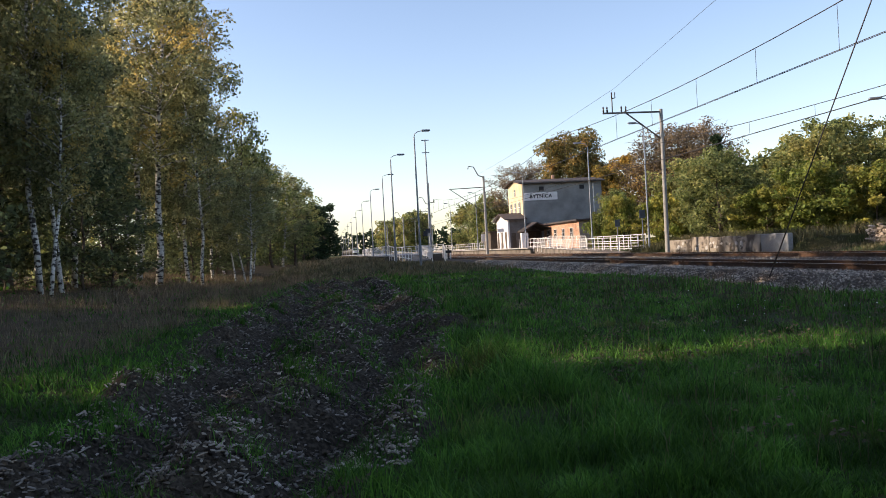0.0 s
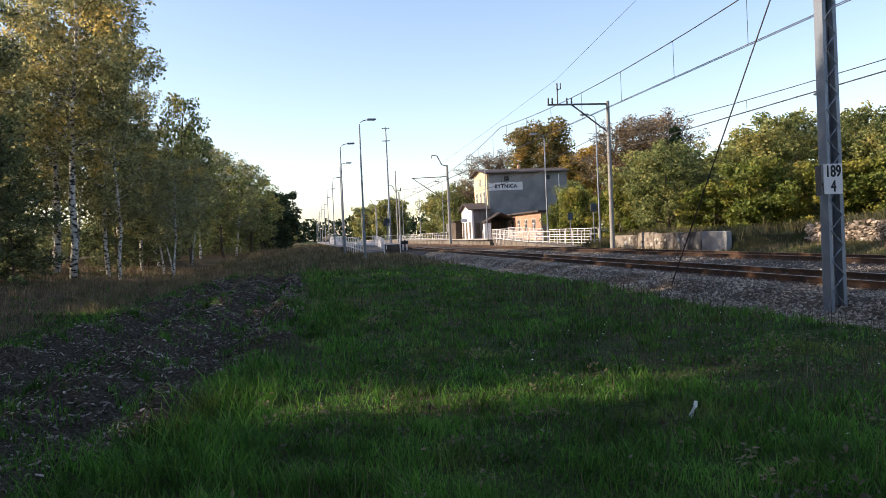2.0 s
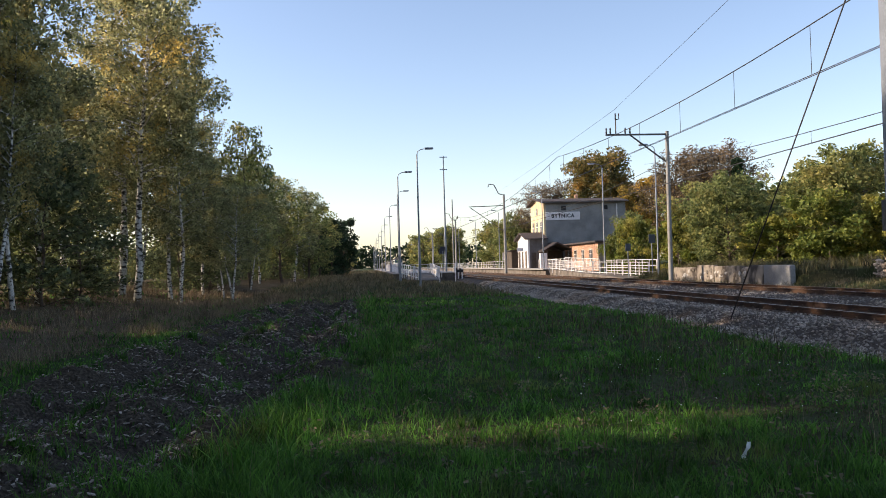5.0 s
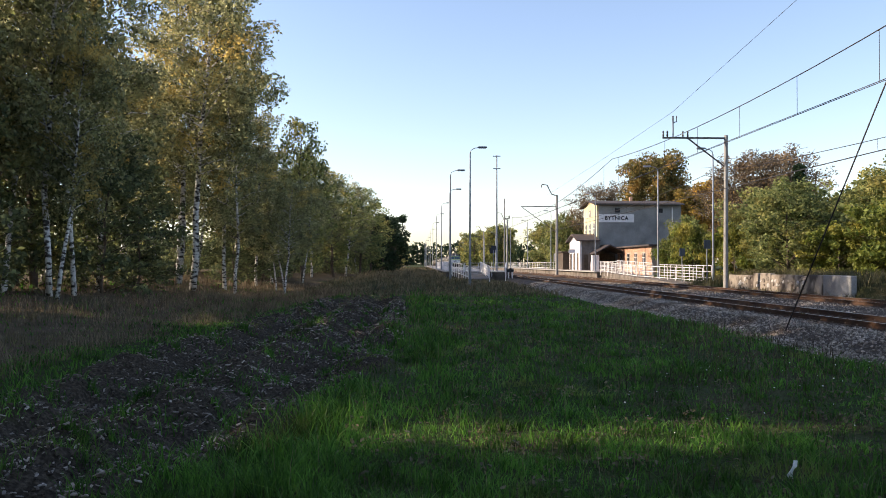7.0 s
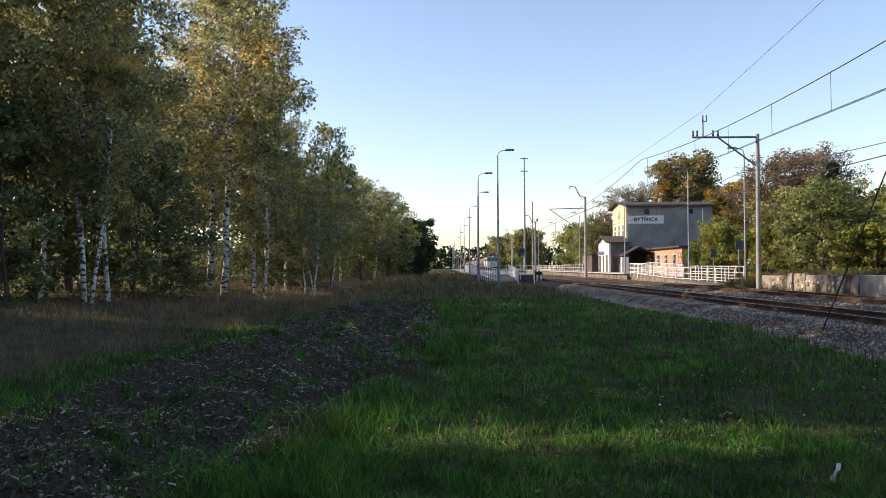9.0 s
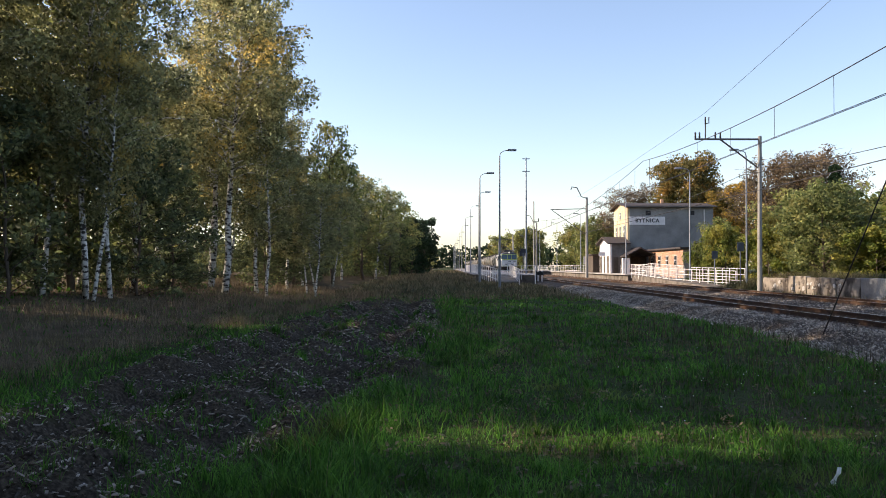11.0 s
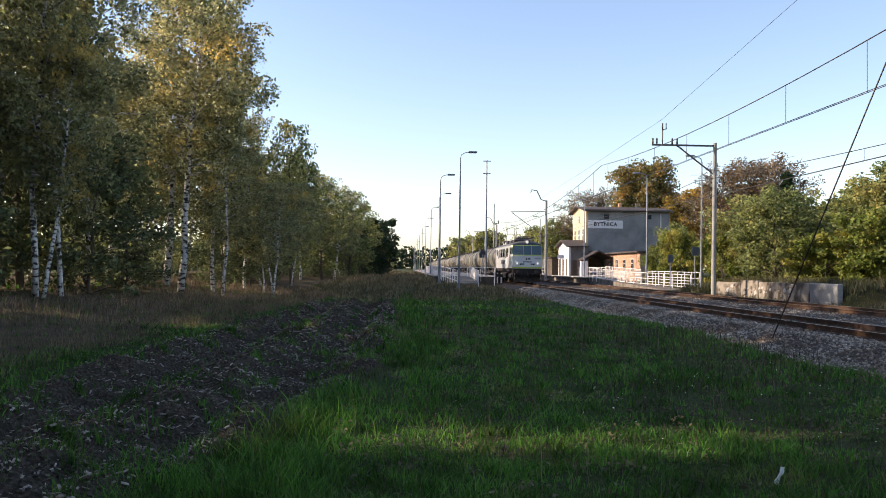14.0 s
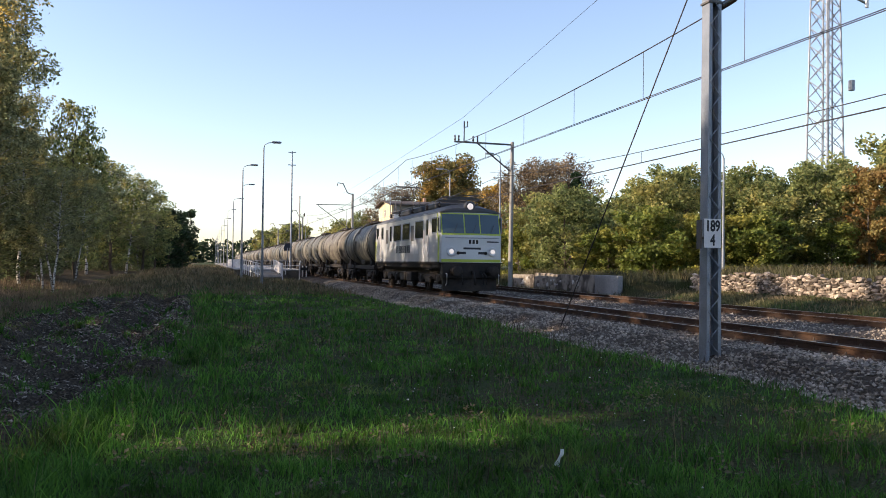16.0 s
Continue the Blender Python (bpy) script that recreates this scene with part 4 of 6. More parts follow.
def street_lamp(x, y, z, h, arm, label="tall grey steel platform lamp with a bent arm", turn=0):
    root = thing("street_lamp", label, "street lamp", "platform lamps", at=pose(x, y, z, 0, 0, turn))
    part("pole", Shape().rod((0, 0, -0.5), (0, 0, 1.6), 0.1, 0.095, 10).rod((0, 0, 1.6), (0, 0, h), 0.075, 0.05, 10), M["steel"], root)
    part("arm", Shape().path([(0, 0, h - 0.05), (0.06, 0, h + 0.22), (0.3, 0, h + 0.36), (arm, 0, h + 0.42)], 0.03), M["steel"], root)
    head = Shape().box(arm - 0.05, -0.13, h + 0.37, arm + 0.62, 0.13, h + 0.5, cut=0.04)
    lamp = part("lamp_head", head, M["steel"], root)
    part("lens", Shape().box(arm + 0.05, -0.1, h + 0.355, arm + 0.55, 0.1, h + 0.372), M["lens"], lamp)


street_lamp(3.65, 56.6, 0.3, 9.1, 0.6)
street_lamp(2.62, 66.0, 0.3, 8.55, 0.6)
for x, y in ((3.45, 88), (3.15, 108), (3.0, 132), (2.95, 159), (2.9, 190), (2.8, 220), (2.75, 250), (2.7, 282), (2.7, 315)):
    street_lamp(x, y, 0.5, 8.85, 0.7)
for y in (93.6, 125, 152, 180, 215, 250):
    street_lamp(21.2, y, 0.58, 8.9, 0.6, turn=180)
street_lamp(21.3, 69.3, 0.3, 9.4, 0.7, turn=180)
street_lamp(21.6, 57.0, 0.1, 9.4, 0.6, turn=180, label="slim pale lamp post with a grey box half way down")
street_lamp(28.1, 38.3, 0.8, 6.8, 0.5, turn=160)


def radio_mast():
    root = thing("loudspeaker_mast", "tall slim grey mast with short cross arms", "mast", at=pose(9.35, 94.0, 0.5))
    part("pole", Shape().rod((0, 0, -0.5), (0, 0, 14.0), 0.14, 0.07, 8), M["steel"], root)
    for z in (12.3, 13.8):
        part("cross_arm", Shape().box(-0.45, -0.04, z, 0.45, 0.04, z + 0.1), M["steel"], root)
    part("sign", Shape().box(-0.8, -0.1, 2.2, -0.15, -0.05, 2.8), M["blue"], root, "dark sign board")


radio_mast()


def signal_pole():
    root = thing("line_pole", "slim pole with a short cross arm between the tracks", "pole", at=pose(14.5, 132, 0))
    part("pole", Shape().rod((0, 0, -0.5), (0, 0, 12.4), 0.13, 0.09, 8), M["concrete_pole"], root)
    part("cross_arm", Shape().box(-0.1, -0.05, 9.0, 0.9, 0.05, 9.12), M["darksteel"], root)
    part("insulator", Shape().lathe([(0, 0.05), (0.1, 0.1), (0.4, 0.08), (0.5, 0.03)], (0.8, 0, 9.1), (0, 0, 1), 8), M["ceramic"], root)


signal_pole()


def sign_post(x, y, z, h, w, hh, mat, label):
    root = thing("sign_post", label, "sign", at=pose(x, y, z))
    part("pole", Shape().rod((0, 0, -0.4), (0, 0, h), 0.04, n=8), M["steel"], root)
    part("board", Shape().box(-w / 2, -0.07, h - hh, w / 2, -0.045, h, cut=0.01), mat, root)


sign_post(20.8, 61.5, 0.1, 2.55, 0.45, 0.6, M["signgrey"], "small blue-grey box on a grey post")
sign_post(21.2, 57.2, 0.1, 3.1, 0.5, 0.65, M["signgrey"], "blue-grey box on a post beside a lamp")
sign_post(8.6, 90, 0.58, 2.9, 0.6, 0.5, M["blue"], "dark information board on a grey post")
sign_post(20.6, 105, 0.58, 2.8, 0.9, 0.5, M["white"], "small white board on the platform")
sign_post(20.7, 118, 0.58, 2.4, 0.6, 1.2, M["white"], "narrow white board on the platform")


def barrier():
    root = thing("end_barrier", "black and white striped barrier at the platform end", "barrier", at=pose(9.3, 80.5, -0.1))
    for k in range(4):
        part("post", Shape().box(-0.35 + 0.2 * k, -0.04, 0, -0.23 + 0.2 * k, 0.04, 1.1), M["black"] if k % 2 == 0 else M["white"], root)
    part("board", Shape().box(-0.4, -0.06, 0.65, 0.45, -0.042, 0.95), M["black"], root)


barrier()


def lattice_tower():
    root = thing("radio_tower", "tall grey lattice steel radio tower behind the trees", "tower", at=pose(78.0, 85.0, 0.5))
    def corner(z, i):
        w = 2.55 - 0.85 * z / 40
        a = math.radians(45 + 90 * i + 10)
        return Vector((w * math.cos(a), w * math.sin(a), z))
    for i in range(4):
        part("leg", Shape().rod(corner(0, i), corner(40, i), 0.16, 0.12, 6), M["steel"], root)
    for k in range(17):
        z0, z1 = 2.35 * k, 2.35 * (k + 1)
        for i in range(4):
            j = (i + 1) % 4
            part("brace", Shape().rod(corner(z0, i), corner(z1, j), 0.07, n=4).rod(corner(z0, j), corner(z1, i), 0.07, n=4), M["steel"], root)
    part("ladder", Shape().box(0.5, -0.1, 0, 0.6, 0.1, 40).box(1.1, -0.1, 0, 1.2, 0.1, 40), M["steel"], root)
    part("antenna_frame", Shape().path([(-4, -2, 37.0), (0, -2.6, 36.9), (5, -2, 35.9)], 0.16).path([(-4, -2, 35.5), (0, -2.6, 36), (5, -1, 37.2)], 0.14), M["steel"], root)
    for x in (-3.5, 4.2):
        part("antenna", Shape().box(x, -2.6, 35.2, x + 0.45, -2.3, 38.2, cut=0.05), M["white"], root)
    part("equipment_cage", Shape().box(2.2, -2.2, 24.2, 2.8, -1.6, 25.6, cut=0.05), M["steel"], root)


lattice_tower()


# ---- station ----
def window_unit(parent, x, y, z, w, h, facing):
    """A sash window in the wall that faces -x or -y."""
    if facing == "x":
        fr = Shape().box(x - 0.05, y - w / 2 - 0.08, z - 0.08, x + 0.1, y + w / 2 + 0.08, z + h + 0.08)
        pane = Shape().box(x - 0.06, y - w / 2, z, x - 0.052, y + w / 2, z + h)
        bar = Shape().box(x - 0.075, y - 0.03, z, x - 0.062, y + 0.03, z + h).box(x - 0.075, y - w / 2, z + h * 0.62, x - 0.062, y + w / 2, z + h * 0.62 + 0.06)
    else:
        fr = Shape().box(x - w / 2 - 0.08, y - 0.05, z - 0.08, x + w / 2 + 0.08, y + 0.1, z + h + 0.08)
        pane = Shape().box(x - w / 2, y - 0.06, z, x + w / 2, y - 0.052, z + h)
        bar = Shape().box(x - 0.03, y - 0.075, z, x + 0.03, y - 0.062, z + h).box(x - w / 2, y - 0.075, z + h * 0.62, x + w / 2, y - 0.062, z + h * 0.62 + 0.06)
    win = part("window", fr, M["platform"], parent)
    part("pane", pane, M["window"], win)
    part("glazing_bar", bar, M["white"], win)


def gable_roof(x0, x1, y0, y1, z0, z1, over, thick=0.14):
    """Ridge along x."""
    ym = (y0 + y1) / 2
    s = Shape()
    for ya, yb in ((y0 - over, ym), (y1 + over, ym)):
        za = z0 - over * (z1 - z0) / (ym - y0)
        pts = [(x0 - over, ya, za), (x1 + over, ya, za), (x1 + over, yb, z1), (x0 - over, yb, z1)]
        up = [(x, y, z + thick) for x, y, z in pts]
        s.add(pts + up, [(0, 1, 2, 3), (7, 6, 5, 4), (0, 4, 5, 1), (1, 5, 6, 2), (2, 6, 7, 3), (3, 7, 4, 0)])
    return s


def station():
    root = thing("station_building", "grey rendered two-storey station with cream gable and dark low roof", "station building")
    x0, x1, y0, y1, ze, zr = 24.7, 36.2, 108.0, 116.6, 9.75, 10.4
    ym = (y0 + y1) / 2
    part("front_wall", Shape().box(x0 + 0.3, y0, -0.2, x1, y0 + 0.35, ze), M["render"], root, "grey rendered wall")
    gable = Shape().add([(x, y, z) for x in (x0, x0 + 0.3) for y, z in ((y0, -0.2), (y1, -0.2), (y1, ze), (ym, zr), (y0, ze))],
                        [(0, 1, 2, 3, 4), (9, 8, 7, 6, 5)] + [(i, 5 + i, 5 + (i + 1) % 5, (i + 1) % 5) for i in range(5)])
    g = part("gable_wall", gable, M["cream"], root, "cream rendered gable")
    part("far_wall", Shape().box(x0 + 0.3, y1 - 0.35, -0.2, x1, y1, ze), M["render"], root)
    gable2 = Shape().add([(x, y, z) for x in (x1, x1 + 0.3) for y, z in ((y0, -0.2), (y1, -0.2), (y1, ze), (ym, zr), (y0, ze))],
                         [(0, 1, 2, 3, 4), (9, 8, 7, 6, 5)] + [(i, 5 + i, 5 + (i + 1) % 5, (i + 1) % 5) for i in range(5)])
    part("gable_wall", gable2, M["render"], root)
    roof = part("roof", gable_roof(x0, x1, y0, y1, ze, zr, 0.6), M["roof"], root, "dark sheet roof")
    part("gutter", Shape().rod((x0 - 0.6, y0 - 0.66, ze - 0.1), (x1 + 0.6, y0 - 0.66, ze - 0.1), 0.08, n=8), M["darksteel"], roof)
    part("string_course", Shape().box(x0 + 0.3, y0 - 0.06, 3.75, x1, y0, 3.95), M["render"], root)
    part("lower_wall", Shape().box(x0 + 0.3, y0 - 0.03, 1.0, x1, y0, 3.75), M["lowwall"], root, "darker stained lower wall")
    part("chimney", Shape().box(30.4, ym - 0.2, zr - 0.3, 30.8, ym + 0.2, zr + 0.7, cut=0.02), M["brick"], root, "short brick chimney")
    part("plinth", Shape().box(x0 + 0.3, y0 - 0.04, -0.2, x1, y0, 1.0), M["concrete"], root)
    part("downpipe", Shape().rod((x1 - 1.0, y0 - 0.12, 0.2), (x1 - 1.0, y0 - 0.12, 9.3), 0.07, n=8), M["white"], root)
    for y in (109.8, 112.3, 114.8):
        window_unit(g, x0, y, 5.2, 1.0, 1.9, "x")
        window_unit(g, x0, y, 1.3, 1.0, 1.8, "x")
    window_unit(g, x0, ym, 8.2, 0.7, 0.9, "x")
    for x in (27.2, 33.2):
        part("attic_vent", Shape().box(x, y0 - 0.02, 8.55, x + 0.7, y0 + 0.05, 9.15), M["black"], root, "small dark attic opening")
    board = part("name_board", Shape().box(24.95, y0 - 0.1, 7.2, 29.85, y0 - 0.04, 8.32, cut=0.01), M["white"], root, "white board with black station name")
    t = lettering("BYTNICA", 0.72, M["black"], board, pose(27.4, y0 - 0.105, 7.76, 90) @ Matrix.Diagonal((0.98, 1, 1, 1)), 0.005, 0.025)
    t.data.space_character = 1.15


station()


def station_annex():
    root = thing("station_annex", "low pale annex with dark pitched roof beside the platform", "building")
    ym = 109.6
    ends = [(106.0, -0.2), (113.2, -0.2), (113.2, 4.6), (ym, 5.45), (106.0, 4.6)]
    tip = Shape().add([(x, y, z) for x in (21.9, 22.15) for y, z in ends], [(0, 1, 2, 3, 4), (9, 8, 7, 6, 5)] + [(i, 5 + i, 5 + (i + 1) % 5, (i + 1) % 5) for i in range(5)])
    # sun and shade are in the wall colours: white gable, grey sides
    part("gable_wall", tip, M["white"], root, "gable wall, white to stand for the sun on it")
    for y in (106.0, 112.9):
        part("side_wall", Shape().box(22.15, y, -0.2, 24.65, y + 0.3, 4.6), M["lowwall"], root, "stained side wall, grey to stand for shade")
    part("roof", gable_roof(21.9, 24.1, 106.0, 113.2, 4.6, 5.45, 0.5), M["roof"], root, "dark sheet roof")
    for y in (106.9, 109.3, 111.8):
        part("door", Shape().box(21.86, y, 0.6, 21.92, y + 1.0, 2.9), M["bark"], root, "dark brown wooden door")
    for x in (22.4, 23.6):
        part("door", Shape().box(x, 105.96, 0.5, x + 0.6, 106.02, 2.7), M["bark"], root, "dark brown wooden door")
    lean = thing("lean_to_shed", "small dark boarded shed beside the annex", "shed")
    part("shell", Shape().box(21.3, 115.2, -0.2, 23.2, 120, 3.1), M["bark"], lean)
    part("roof", Shape().box(21.0, 114.9, 3.1, 23.5, 120.3, 3.26, cut=0.03), M["roof"], lean)


station_annex()


def porch():
    root = thing("station_porch", "dark wooden porch with a low pitched roof", "porch")
    part("roof", Shape().prism([(23.2, 2.85), (25.2, 4.0), (27.3, 2.95), (27.3, 2.8), (25.2, 3.82), (23.2, 2.7)], 102.5, 107.9), M["roof"], root)
    for x in (23.6, 26.9):
        for y in (102.8, 107.0):
            part("post", Shape().box(x - 0.09, y - 0.09, -0.2, x + 0.09, y + 0.09, 2.85, cut=0.01), M["bark"], root)
    # dark sheet added to stand for the shade under the porch roof
    part("back_board", Shape().box(23.6, 107.2, -0.2, 26.9, 107.3, 2.85), M["bark"], root)
    kiosk = thing("white_cabinet", "narrow white cabinet on the platform", "cabinet", at=pose(22.4, 99.0, 0.0))
    part("body", Shape().box(-0.45, -0.3, 0.2, 0.45, 0.3, 2.5, cut=0.03), M["white"], kiosk)
    part("door", Shape().box(-0.38, -0.32, 0.35, 0.38, -0.303, 2.35), M["white"], kiosk)


porch()


def brick_shed():
    root = thing("brick_shed", "low orange brick shed with a dark flat roof", "shed")
    part("shell", Shape().box(27.08, 90.5, -0.2, 31.5, 106, 3.5), M["mortar"], root)
    me = Shape().box(-0.02, -0.24, -0.065, 0.05, 0.24, 0.065, cut=0.008).data("brick", M["brick"])
    rng = random.Random(4)
    k = 0
    for row in range(24):
        z = 0.05 + 0.145 * row
        for col in range(30):
            y = 90.75 + 0.515 * col + (0.25 if row % 2 else 0)
            if any(abs(y - wy) < 0.75 and 1.2 < z < 2.9 for wy in (93.5, 97.0, 100.5, 104.0)):
                continue
            if k < 300 and row > 9:
                part("brick", me, None, root, at=pose(27.08 + rng.uniform(-0.006, 0.006), y, z))
                k += 1
    rest = Shape()
    for row in range(10):
        for col in range(30):
            rest.box(27.05, 90.51 + 0.515 * col, 0.0 + 0.145 * row, 27.13, 90.99 + 0.515 * col, 0.13 + 0.145 * row)
    tagged(part("bricks", rest, M["brick"], root), kind="stuff")
    for wy in (93.5, 97.0, 100.5, 104.0):
        window_unit(root, 27.06, wy, 1.35, 0.9, 1.35, "x")
    part("roof", Shape().box(26.6, 90.1, 3.5, 31.9, 106.4, 3.72, cut=0.03), M["roof"], root)


brick_shed()


# ---- the train: y runs back from the front buffers, z up from the rail heads ----
def wheelset(parent, y, r, name="wheelset"):
    """Two wheels on an axle, turning about its own centre."""
    ws = part(name, Shape().rod((-0.7, 0, 0), (0.7, 0, 0), 0.09, n=10), M["under"], parent, at=pose(0, y, r))
    for sx in (-1, 1):
        w = Shape().lathe([(-0.065, r - 0.1), (-0.06, r), (0.05, r), (0.055, r + 0.03), (0.075, r + 0.03), (0.075, r - 0.1)], (sx * 0.75, 0, 0), (-sx, 0, 0), 24)
        for k in range(6):
            a = k * math.pi / 3
            w.rod((sx * 0.82, 0.12 * math.cos(a), 0.12 * math.sin(a)), (sx * 0.82, (r - 0.1) * math.cos(a), (r - 0.1) * math.sin(a)), 0.05, n=5)
        part("wheel", w, M["under"], ws, "worn steel wheel")
    return ws


def bogie(parent, y, base, r, spin=None):
    f = Shape()
    for sx in (-1, 1):
        f.box(sx * 1.08 - 0.07, y - base / 2 - 0.7, 0.62, sx * 1.08 + 0.07, y + base / 2 + 0.7, 0.92, cut=0.03)
        for w in (-base / 2, base / 2):
            f.box(sx * 1.1 - 0.12, y + w - 0.2, r - 0.2, sx * 1.1 + 0.12, y + w + 0.2, r + 0.18, cut=0.04)
            for d in (-0.33, 0.33):
                f.lathe([(0, 0.1), (0.04, 0.12), (0.1, 0.1), (0.14, 0.12), (0.2, 0.1), (0.24, 0.12), (0.3, 0.1)], (sx * 1.12, y + w + d, 0.55), (0, 0, 1), 8)
        f.box(sx * 1.16 - 0.1, y - 0.45, 0.45, sx * 1.16 + 0.1, y + 0.45, 0.78, cut=0.04)
    f.box(-1.05, y - 0.25, 0.6, 1.05, y + 0.25, 0.9)
    part("bogie_frame", f, M["under"], parent)
    for w in (-base / 2, base / 2):
        ws = wheelset(parent, y + w, r)
        if spin is not None:
            spin.append((ws, y + w, r))


def buffers(parent, y, d):
    for sx in (-1, 1):
        part("buffer", Shape().lathe([(0, 0.2), (0.05, 0.22), (0.1, 0.14), (0.34, 0.13), (0.36, 0.1), (0.52, 0.09), (0.54, 0.24), (0.58, 0.25), (0.6, 0.22)],
                                     (sx * 0.875, y, 1.05), (0, d, 0), 16), M["under"], parent)
    part("coupling", Shape().path([(0, y, 1.0), (0, y + d * 0.3, 0.98), (0, y + d * 0.45, 0.6), (0.04, y + d * 0.35, 0.45)], 0.04).box(-0.06, y - 0.1, 0.9, 0.06, y + 0.4 * d + 0.1, 1.05), M["under"], parent)


SPIN = []


def locomotive():
    root = thing("electric_locomotive", "silver-grey electric locomotive with lime green cab trim and lit headlamps", "locomotive")
    L = 15.9
    y0, y1 = 0.6, L - 0.6

    def nose(x, z):
        return 0.16 * (abs(x) / 1.5) ** 2 + max(0, z - 2.38) * 0.26

    zs = [1.12, 1.4, 1.9, 2.38, 2.8, 3.42]
    xs = [-1.5, -1.42, -0.9, -0.45, 0, 0.45, 0.9, 1.42, 1.5]
    s = Shape()
    nx = len(xs)
    pts = [(x, y0 + nose(x, z) + (0.06 if abs(x) == 1.5 else 0), z) for z in zs for x in xs] + [(x, y1 - nose(x, z) - (0.06 if abs(x) == 1.5 else 0), z) for z in zs for x in xs]
    h = nx * len(zs)
    f = []
    for j in range(len(zs) - 1):
        for i in range(nx - 1):
            a = j * nx + i
            f += [(a, a + 1, a + nx + 1, a + nx), (h + a + nx, h + a + nx + 1, h + a + 1, h + a)]
        a, b = j * nx, j * nx + nx - 1
        f += [(a + nx, h + a + nx, h + a, a), (b, h + b, h + b + nx, b + nx)]
    f.append(tuple(range(nx - 1, -1, -1)) + tuple(range(h, h + nx)))
    s.add(pts, f, False)
    part("body", s, M["silver"], root)

    def patch(x0, x1, z0, z1, lift, n=6):
        """A sheet that follows the cab front."""
        q = Shape()
        xx = [x0 + (x1 - x0) * i / n for i in range(n + 1)]
        zz = [z for z in sorted({z0, z1, *[z for z in (2.38,) if z0 < z < z1]})]
        p = [(x, y0 + nose(x, z) - lift, z) for z in zz for x in xx]
        p += [(x, y0 + nose(x, z) + 0.03, z) for z in zz for x in xx]
        k = (n + 1) * len(zz)
        fs = []
        for j in range(len(zz) - 1):
            for i in range(n):
                a = j * (n + 1) + i
                fs.append((a, a + 1, a + n + 2, a + n + 1))
        top = (len(zz) - 1) * (n + 1)
        fs += [(i + 1, i, k + i, k + i + 1) for i in range(n)] + [(top + i, top + i + 1, k + top + i + 1, k + top + i) for i in range(n)]
        for j in range(len(zz) - 1):
            a, b = j * (n + 1), j * (n + 1) + n
            fs += [(a, a + n + 1, k + a + n + 1, k + a), (b + n + 1, b, k + b, k + b + n + 1)]
        return q.add(p, fs)

    part("cab_front", patch(-1.43, 1.43, 1.27, 2.376, 0.006), M["front"], root, "pale grey cab front")
    part("window_band", patch(-1.43, 1.43, 2.38, 3.4, 0.008), M["lime"], root, "lime green band round the windscreens")
    part("skirt_band", patch(-1.43, 1.43, 1.14, 1.266, 0.008), M["lime"], root, "lime green skirt band")
    for x0, x1 in ((-1.38, -0.38), (-0.32, 0.38), (0.44, 1.38)):
        w = part("windscreen", patch(x0, x1, 2.46, 3.34, 0.016), M["cabglass"], root, "tinted windscreen")
        part("wiper", Shape().rod(((x0 + x1) / 2, y0 + nose(0.5, 2.42) - 0.03, 2.48), ((x0 + x1) / 2 + 0.2, y0 + nose(0.5, 2.9) - 0.03, 2.9), 0.012, n=4), M["black"], w)
    for x in (-1.0, 1.0):
        housing = part("headlamp", Shape().lathe([(0, 0.2), (0.1, 0.22), (0.14, 0.2), (0.13, 0.17)], (x, y0 + nose(x, 1.6) + 0.03, 1.62), (0, -1, 0), 20), M["front"], root)
        part("lamp", Shape().lathe([(0, 0.11), (0.03, 0.08)], (x, y0 + nose(x, 1.6) - 0.1, 1.62), (0, -1, 0), 16), M["lampglow"], housing, "lit white headlamp")
        part("tail_lamp", Shape().lathe([(0, 0.08), (0.06, 0.07)], (x * 0.66, y0 + nose(0.6, 1.6), 1.55), (0, -1, 0), 10), M["under"], root)
    for k in range(3):
        part("mark", patch(-0.16 + 0.17 * k, -0.05 + 0.17 * k, 1.98, 2.16, 0.012, 1), M["black"], root, "plain dark mark")
    for a, b, z, hh in ((-0.42, 0.42, 1.72, 0.09), (-0.62, -0.3, 1.5, 0.11), (0.3, 0.62, 1.5, 0.11), (0.72, 1.34, 2.05, 0.06)):
        part("lettering_bar", patch(a, b, z, z + hh, 0.012, 2), M["blue"], root, "dark bar of small lettering")
    part("handrail", Shape().rod((-1.3, y0 - 0.04, 2.25), (1.3, y0 - 0.04, 2.25), 0.015, n=5), M["steel"], root)

    # sides
    for sx in (-1, 1):
        X = sx * 1.5

        def side(a, b, z0, z1, lift):
            x_out = X + sx * lift
            return Shape().box(min(X - sx * 0.03, x_out), a, z0, max(X - sx * 0.03, x_out), b, z1)

        part("corner_stripe", side(y0 + 0.26, y0 + 0.5, 1.14, 2.38, 0.006), M["lime"], root, "lime green corner stripe")
        part("corner_stripe", side(y0 + 0.5, y0 + 0.66, 2.384, 3.38, 0.006), M["lime"], root, "lime green corner stripe")
        part("corner_stripe", side(y1 - 0.45, y1 - 0.26, 1.14, 2.38, 0.006), M["lime"], root, "lime green corner stripe")
        for a, b, z0, z1 in ((0.86, 1.1, 2.4, 3.02), (1.3, 2.05, 2.38, 3.02), (2.75, 3.05, 2.3, 3.0), (3.7, 5.15, 2.18, 3.0), (6.4, 7.9, 2.18, 3.0), (8.35, 10.0, 2.18, 3.0), (10.6, 11.0, 2.18, 3.0), (12.8, 13.3, 2.38, 3.02), (14.1, 14.75, 2.4, 3.02)):
            fr = part("side_window", side(a - 0.06, b + 0.06, z0 + 0.08, z1 + 0.2, 0.014), M["steel"], root)
